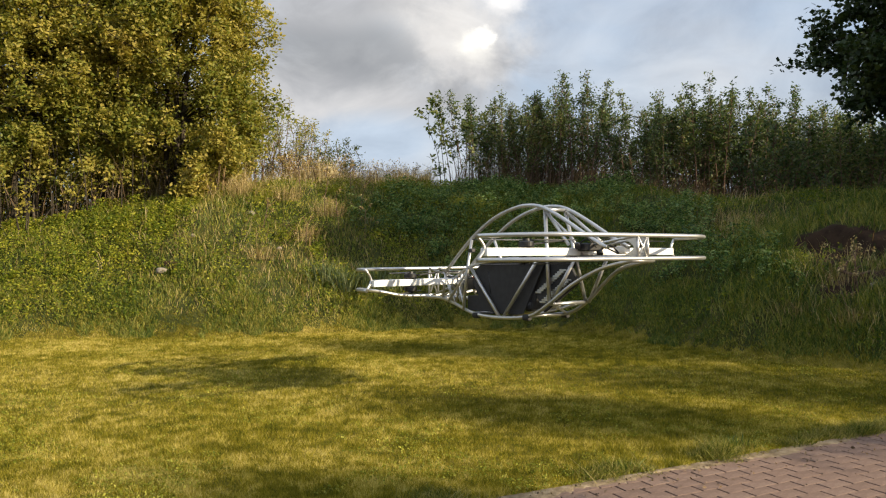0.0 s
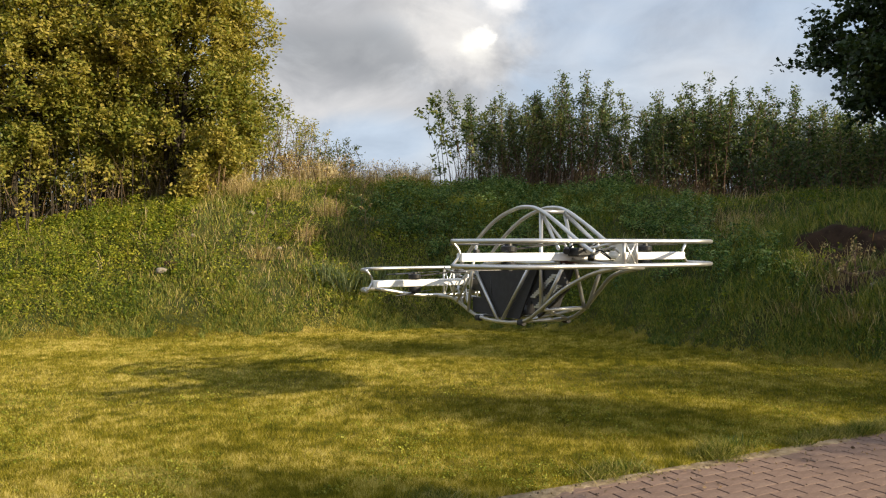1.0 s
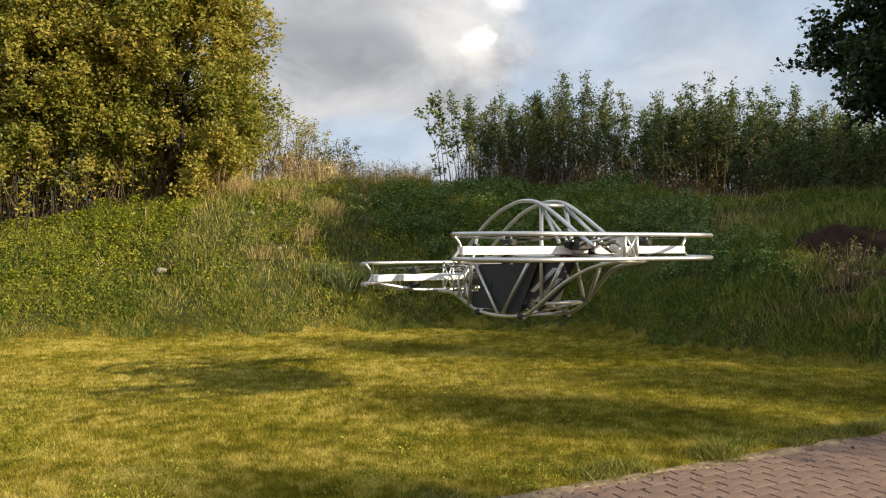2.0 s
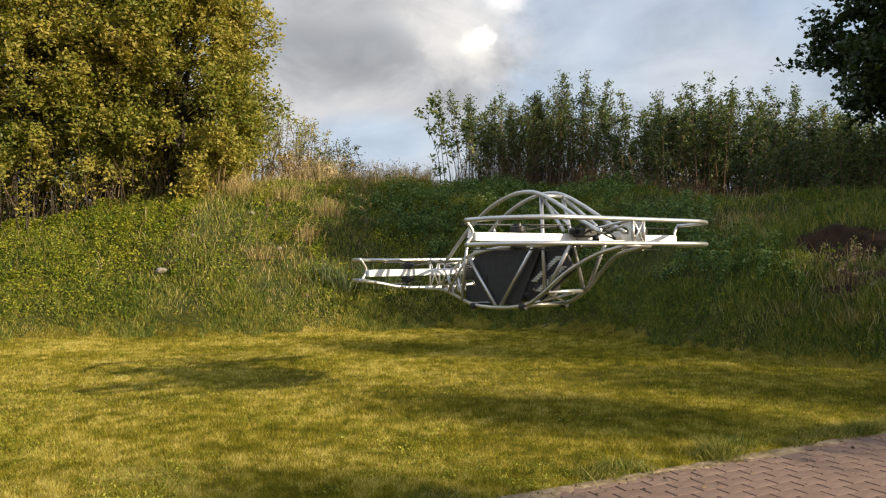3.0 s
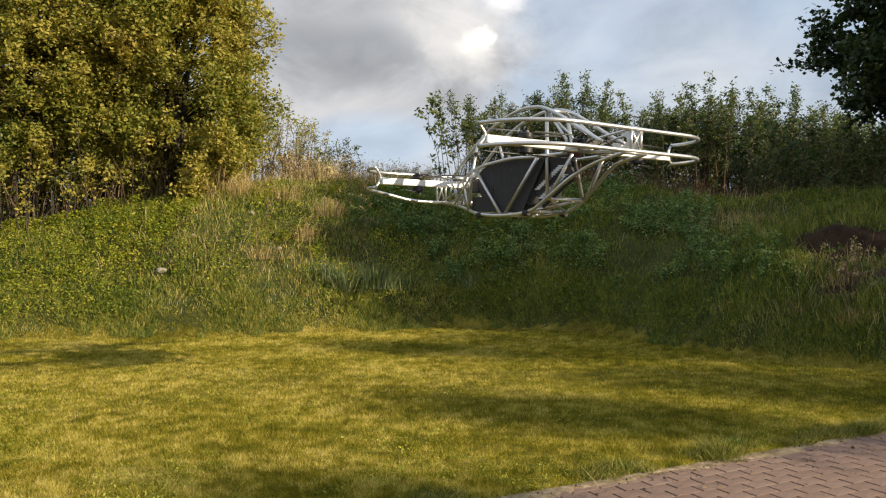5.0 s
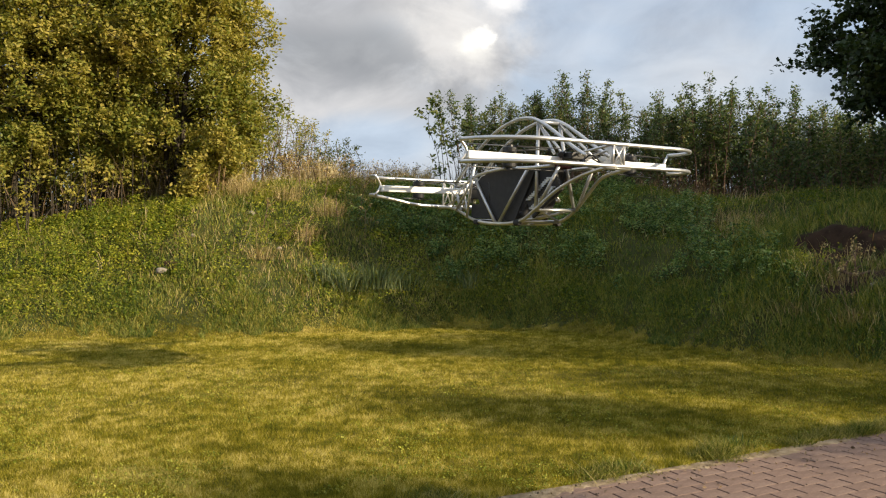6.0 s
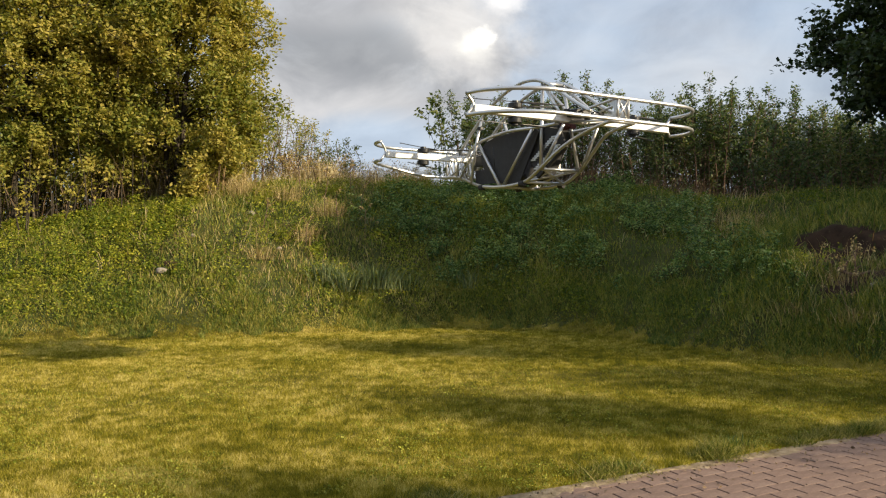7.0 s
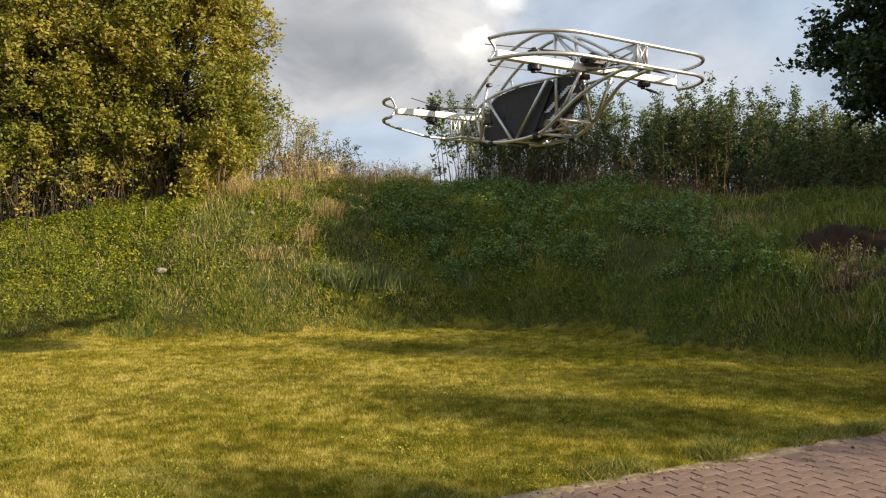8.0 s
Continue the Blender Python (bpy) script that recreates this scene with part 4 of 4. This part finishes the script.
        tube("control_stick", [(1.05, y * 2.4, -0.5), (1.08, y * 2.4, -0.3)], 0.012, M_MOTOR, craft)
    return craft, props


CRAFT, PROPS = make_craft()


# ---- pavement ----
def make_pavement():
    u, w = EDGE_U, np.array((EDGE_U[1], -EDGE_U[0]))
    turn = math.degrees(math.atan2(u[1], u[0]))
    root = new("pavement")
    tagged(root, "brick pavers in running bond with grassy joints", "pavement", kind="structure")
    bm = bmesh.new()
    a, b = EDGE_A + u * -4.8, EDGE_A + u * 7.0
    ring = [a, b, b + w * 6, a + w * 6]
    bm.faces.new([bm.verts.new((p[0], p[1], -0.008)) for p in reversed(ring)])
    bmesh.ops.recalc_face_normals(bm, faces=bm.faces)
    bed = part("joint_bed", bm, M_SAND, root)
    bed.data.polygons.foreach_set("use_smooth", [False])
    brick = box_bm(0.1865, 0.0985, 0.05, (0, 0, -0.025), 0.002)
    data = bpy.data.meshes.new("brick")
    bmesh.ops.delete(brick, geom=[f for f in brick.faces if f.normal.z < -0.9], context="FACES")
    brick.to_mesh(data)
    data.materials.append(M_PAVER)
    base_v = np.array([v.co[:] for v in brick.verts])
    base_f = [[v.index for v in f.verts] for f in brick.faces]
    brick.free()
    rng = np.random.default_rng(17)
    rest_v, rest_f, n = [], [], 0
    for row in range(60):
        for col in range(-24, 35):
            c = EDGE_A + u * (0.2 * (col + 0.5 * (row % 2))) + w * (0.05 + 0.1 * row)
            z = 0.004 + rng.normal(0, 0.0004)
            near = c[1] > 3.95 and abs(c[0]) < 0.62 * c[1] + 0.15
            m = pose(c[0], c[1], z, rng.normal(0, 0.1), rng.normal(0, 0.1), turn + rng.normal(0, 0.25))
            if near and n < 300:
                ob = new("brick", data)
                ob.parent, ob.matrix_basis = root, m
                n += 1
            else:
                v = base_v @ np.array(m.to_3x3()).T + np.array(m.translation)
                rest_f += [[i + len(rest_v) * len(base_v) for i in f] for f in base_f]
                rest_v.append(v)
    mesh = bpy.data.meshes.new("bricks")
    mesh.from_pydata(np.concatenate(rest_v).tolist(), [], rest_f)
    mesh.materials.append(M_PAVER)
    ob = new("bricks", mesh)
    ob.parent = root
    tagged(ob, kind="stuff")


make_pavement()


def make_edge_soil():
    """Sand and litter washed over the rim of the pavement, with a ragged outline."""
    u, w = EDGE_U, np.array((EDGE_U[1], -EDGE_U[0]))
    rng = np.random.default_rng(23)
    verts, faces, n = [], [], 260
    for i in range(n):
        p = EDGE_A + u * (-2 + 7.0 * i / n)
        wide = 0.075 + 0.07 * math.sin(i * 0.17) * math.sin(i * 0.083 + 1) + 0.06 * max(0.0, 1 - i / 90) + rng.uniform(-0.02, 0.03)
        for off, z in ((-0.08, -0.02), (-0.02, 0.009), (max(-0.01, wide * 0.6), 0.0075), (max(0.0, wide), 0.001)):
            q = p + w * off
            verts.append((q[0], q[1], z + rng.uniform(-0.0012, 0.0012)))
    for i in range(n - 1):
        for k in range(3):
            a = i * 4 + k
            faces.append((a, a + 4, a + 5, a + 1))
    ob = array_part("sandy_rim", verts, faces, M_EDGE, smooth=True)
    tagged(ob, "sand and litter along the rim of the pavement", "soil", kind="structure")


make_edge_soil()


def make_rim_grass():
    """Uneven longer grass that leans over the rim of the pavement."""
    u, w = EDGE_U, np.array((EDGE_U[1], -EDGE_U[0]))
    rng = np.random.default_rng(29)
    n = 30000
    along, out = rng.uniform(-1.5, 4.6, n), rng.normal(-0.07, 0.075, n)
    q = patches(along * 2.2, along * 0.7, 2.0, 91) + 0.6 * patches(along, out * 3, 9.0, 92)
    k = out < 0.02 + 0.07 * q
    along, out, q = along[k], out[k], q[k]
    k = rng.uniform(0, 1, len(q)) < np.clip(0.35 + 0.6 * q, 0.03, 1)
    along, out, q = along[k], out[k], q[k]
    xy = EDGE_A + along[:, None] * u + out[:, None] * w
    high = np.clip(0.04 + 0.028 * q, 0.018, 0.085) * rng.lognormal(0, 0.35, len(q))
    v, f = blades(rng, xy, high, np.full(len(q), 0.005), 1.1, 2)
    v[:, 2] = np.maximum(v[:, 2], 0.005)
    tagged(array_part("rim_grass", v, f, M_RIM), "uneven longer grass leaning over the rim of the pavement", "grass", kind="stuff")
    # dead leaves and crumbs on the pavers
    n = 260
    along, out = rng.uniform(-0.5, 4.6, n), np.abs(rng.normal(0.0, 0.22, n))
    xy = EDGE_A + along[:, None] * u + out[:, None] * w
    v, f = leaves(rng, np.column_stack([xy, np.full(n, 0.012)]), rng.uniform(0.012, 0.03, n), 0.9, 0.6)
    tagged(array_part("leaf_litter", v, f, M_BROWN), "dead leaves and crumbs on the pavement", "litter", kind="stuff")


make_rim_grass()


# ---- small things ----
def make_stone(seed, x, y, size):
    bm = bmesh.new()
    bmesh.ops.create_icosphere(bm, subdivisions=3, radius=size)
    rng = np.random.default_rng(seed)
    k = Vector(rng.uniform(-9, 9, 3))
    for v in bm.verts:
        v.co *= 1 + 0.35 * noise.noise(v.co / size * 0.9 + k) + 0.12 * noise.noise(v.co / size * 3 + k)
        v.co.z *= 0.6
    ob = part("stone", bm, M_STONE, label="pale field stone half sunk in the bank", smooth=True)
    tagged(ob, category="stone", group="stones on the bank")
    ob.matrix_basis = pose(x, y, float(height(x, y)) + size * 0.3, 0, 0, seed * 40)


def make_bare_earth(x, y, rx, ry, seed):
    rng = np.random.default_rng(seed)
    verts, faces, rings, n = [], [], 9, 40
    phase = rng.uniform(0, 6.28, 4)
    for r in range(rings):
        for k in range(n):
            a = 2 * math.pi * k / n
            t = r / (rings - 1) * (1 + 0.14 * math.sin(3 * a + phase[0]) + 0.09 * math.sin(7 * a + phase[1]))
            px, py = x + rx * 1.12 * t * math.cos(a), y + ry * 1.12 * t * math.sin(a)
            lump = 0.05 * noise.noise(Vector((px * 5, py * 5, seed))) + 0.025 * noise.noise(Vector((px * 15, py * 15, seed)))
            verts.append((px, py, float(height(px, py)) + (0.022 + abs(lump) * 1.4 * min(1, rx * 2)) * (1 - (r / (rings - 1)) ** 4) - 0.01))
    for r in range(rings - 1):
        for k in range(n):
            a, b = r * n + k, r * n + (k + 1) % n
            faces.append((a, a + n, b + n, b))
    ob = array_part("bare_earth", verts, faces, M_DIRT, smooth=True)
    tagged(ob, "slipped patch of bare dark earth on the bank", "soil", kind="structure")


def make_tuft(seed, x, y, n, tall, material, label, wide=0.012, spread=0.16, category="tuft"):
    rng = np.random.default_rng(seed)
    xy = rng.normal(0, spread, (n, 2)) * (1, 0.7)
    base = np.column_stack([xy, np.zeros(n)])
    lean = xy / (spread + 1e-6) * 0.28 + rng.normal(0, 0.18, (n, 2))
    h = tall * rng.uniform(0.5, 1.1, n)
    a = rng.uniform(0, 6.28, n)
    side = np.column_stack([np.cos(a), np.sin(a), np.zeros(n)]) * wide / 2
    mid = base + np.column_stack([lean * h[:, None] * 0.4, h * 0.6])
    tip = base + np.column_stack([lean * h[:, None] * 1.3, h * 0.92])
    v = np.stack([base - side, base + side, mid - side, mid + side, tip], 1).reshape(-1, 3)
    f = (np.arange(n)[:, None, None] * 5 + np.array([[[0, 1, 3], [0, 3, 2], [2, 3, 4]]])).reshape(-1, 3)
    ob = array_part("plant_tuft", v, f, material, label=label)
    tagged(ob, category=category, group=label + "s")
    ob.matrix_basis = Matrix.Translation((x, y, float(height(x, y)) - 0.02))


def make_stalk(seed, x, y, tall):
    """A dead weed stalk with side shoots and seed heads."""
    rng = np.random.default_rng(seed)
    root = new("dry_stalk")
    top = Vector((rng.normal(0, 0.08), rng.normal(0, 0.08), tall))
    line = rounded([(0, 0, 0), top * 0.5 + Vector((rng.normal(0, 0.02), 0, 0)), top], 4)
    vs, fs, off, at = [], [], 0, []
    shoots = [(line, 0.006)]
    for _ in range(7):
        q = line[rng.integers(3, len(line))]
        e = q + Vector((rng.normal(0, 0.11), rng.normal(0, 0.11), rng.uniform(0.05, 0.2)))
        shoots.append(([q, q.lerp(e, 0.5) + Vector((0, 0, -0.015)), e], 0.003))
        at.append(np.array(e) + rng.normal(0, 0.02, (14, 3)))
    for pts, r in shoots:
        v, f = tube_arrays(pts, r, 4)
        vs.append(v), fs.append(f + off)
        off += len(v)
    array_part("stem", np.concatenate(vs), np.concatenate(fs), M_TWIG, root)
    spots = np.concatenate(at)
    v, f = leaves(rng, spots, np.full(len(spots), 0.03), 0.2, 0.6)
    tagged(array_part("seed_head", v, f, M_DRY, root), kind="stuff")
    root.matrix_basis = pose(x, y, float(height(x, y)) - 0.02, 0, 0, 50 * seed)
    tagged(root, "dead brown weed stalk with seed heads on the bank", "weed", "dry stalks")


def make_dead_branch(x, y):
    """A forked, weathered branch lying on the bank."""
    root = new("dead_branch")
    tagged(root, "forked grey dead branch lying on the bare earth", "branch")
    tube("limb", rounded([(-0.18, 0.0, 0.14), (-0.05, 0.02, 0.07), (0.12, 0.0, 0.06), (0.28, -0.04, 0.1)], 4), 0.021, M_TWIG, root, sides=6)
    tube("limb", rounded([(-0.03, 0.02, -0.04), (-0.06, 0.03, 0.13), (-0.03, 0.02, 0.24)], 4), 0.016, M_TWIG, root, sides=6)
    tube("limb", rounded([(0.05, 0.0, 0.05), (0.13, 0.06, 0.13), (0.2, 0.07, 0.17)], 4), 0.009, M_TWIG, root, sides=6)
    root.matrix_basis = pose(x, y, float(height(x, y)) + 0.02, 0, 0, 8)


def make_small_things():
    make_dead_branch(5.42, 9.8)
    for i, (x, y, r) in enumerate(((-4.8, 12.62, 0.1), (-3.74, 14.34, 0.085), (-3.0, 13.5, 0.05), (-4.55, 13.4, 0.05), (5.55, 9.45, 0.07))):
        make_stone(i + 1, x, y, r)
    for i, (x, y, rx, ry) in enumerate(BARE):
        make_bare_earth(x, y, rx, ry, i + 3)
    for i, (x, y, n, tall) in enumerate(((-1.7, 13.0, 150, 0.5), (-1.2, 13.25, 170, 0.55), (-0.75, 13.4, 110, 0.42), (0.5, 13.75, 90, 0.4), (-2.1, 13.1, 110, 0.42), (-0.4, 15.0, 90, 0.4), (-1.5, 14.6, 100, 0.45))):
        make_tuft(50 + i, x, y, n, tall, M_MUGWORT, "grey-green leafy weed tuft at the foot of the bank")
    for i, (x, y, n, tall) in enumerate(((5.1, 9.0, 80, 0.3), (4.7, 9.6, 70, 0.28), (5.35, 9.75, 70, 0.34), (-2.6, 13.9, 120, 0.5), (-3.3, 13.2, 110, 0.4), (-2.3, 14.6, 120, 0.5), (-4.1, 15.1, 150, 0.6), (-3.2, 15.0, 130, 0.55))):
        make_tuft(80 + i, x, y, 2 * n, tall * 0.85, M_DRY, "dry straw-coloured grass tuft on the bank", 0.004)
    for i, (x, y) in enumerate(((2.05, 5.2), (2.14, 5.2), (3.17, 5.6), (1.15, 4.62))):
        make_tuft(120 + i, x, y, 60 if i != 3 else 35, 0.12, M_GRASS, "coarse grass tuft at the rim of the pavement", 0.007, 0.05)
    for i, (x, y, h) in enumerate(((5.2, 9.2, 0.7), (5.35, 9.6, 0.6), (5.05, 9.1, 0.5), (-2.3, 14.4, 0.8), (-2.0, 14.2, 0.7), (-1.7, 14.9, 0.9), (-1.5, 14.2, 0.6), (-2.9, 15.2, 0.8), (-1.9, 15.3, 0.9), (-3.4, 13.9, 0.6), (-2.5, 13.6, 0.6))):
        make_stalk(i + 1, x, y, h)


make_small_things()

def fly(x, y, z, turn, nose, lean):
    """The craft's pose: its origin, with z from the camera's height, and its turns in degrees."""
    return pose(x, y, z + CAM_H, lean, nose, turn)


def motions():
    walk(CRAFT, [
        (0.0, fly(1.230, 6.313, 0.098, 126.18, 1.00, 0.03)),
        (0.5, fly(1.163, 6.129, 0.077, 120.84, -0.23, -0.28)),
        (1.0, fly(1.127, 6.055, 0.061, 118.04, -0.24, -0.17)),
        (1.5, fly(1.113, 6.007, 0.115, 117.53, -1.00, -0.71)),
        (2.8, fly(1.165, 6.146, 0.108, 122.41, 1.49, 0.62)),
        (3.0, fly(1.164, 6.133, 0.212, 123.83, 1.47, 0.05)),
        (3.5, fly(1.187, 6.221, 0.467, 125.58, -2.03, -0.91)),
        (4.0, fly(1.230, 6.336, 0.788, 127.36, -0.92, -1.08)),
        (4.5, fly(1.277, 6.468, 1.021, 127.62, 0.70, -1.30)),
        (4.7, fly(1.291, 6.550, 1.037, 126.71, -0.54, -0.78)),
        (6.0, fly(1.187, 6.714, 0.919, 119.69, -3.77, -0.30)),
        (6.5, fly(1.205, 6.759, 1.073, 119.34, -2.22, -2.00)),
        (7.0, fly(1.239, 6.785, 1.309, 120.0, -2.6, 0.0)),
        (7.5, fly(1.312, 6.816, 1.588, 122.1, -2.85, -1.22)),
        (8.0, fly(1.389, 6.85, 1.790, 123.33, -2.0, -0.97)),
    ])
    for k, (prop, sense) in enumerate(PROPS):
        at = prop.location.copy()
        walk(prop, [(i / 10, pose(at.x, at.y, at.z, 0, 0, sense * 72 * i + 78 + 11 * k)) for i in range(81)])


motions()
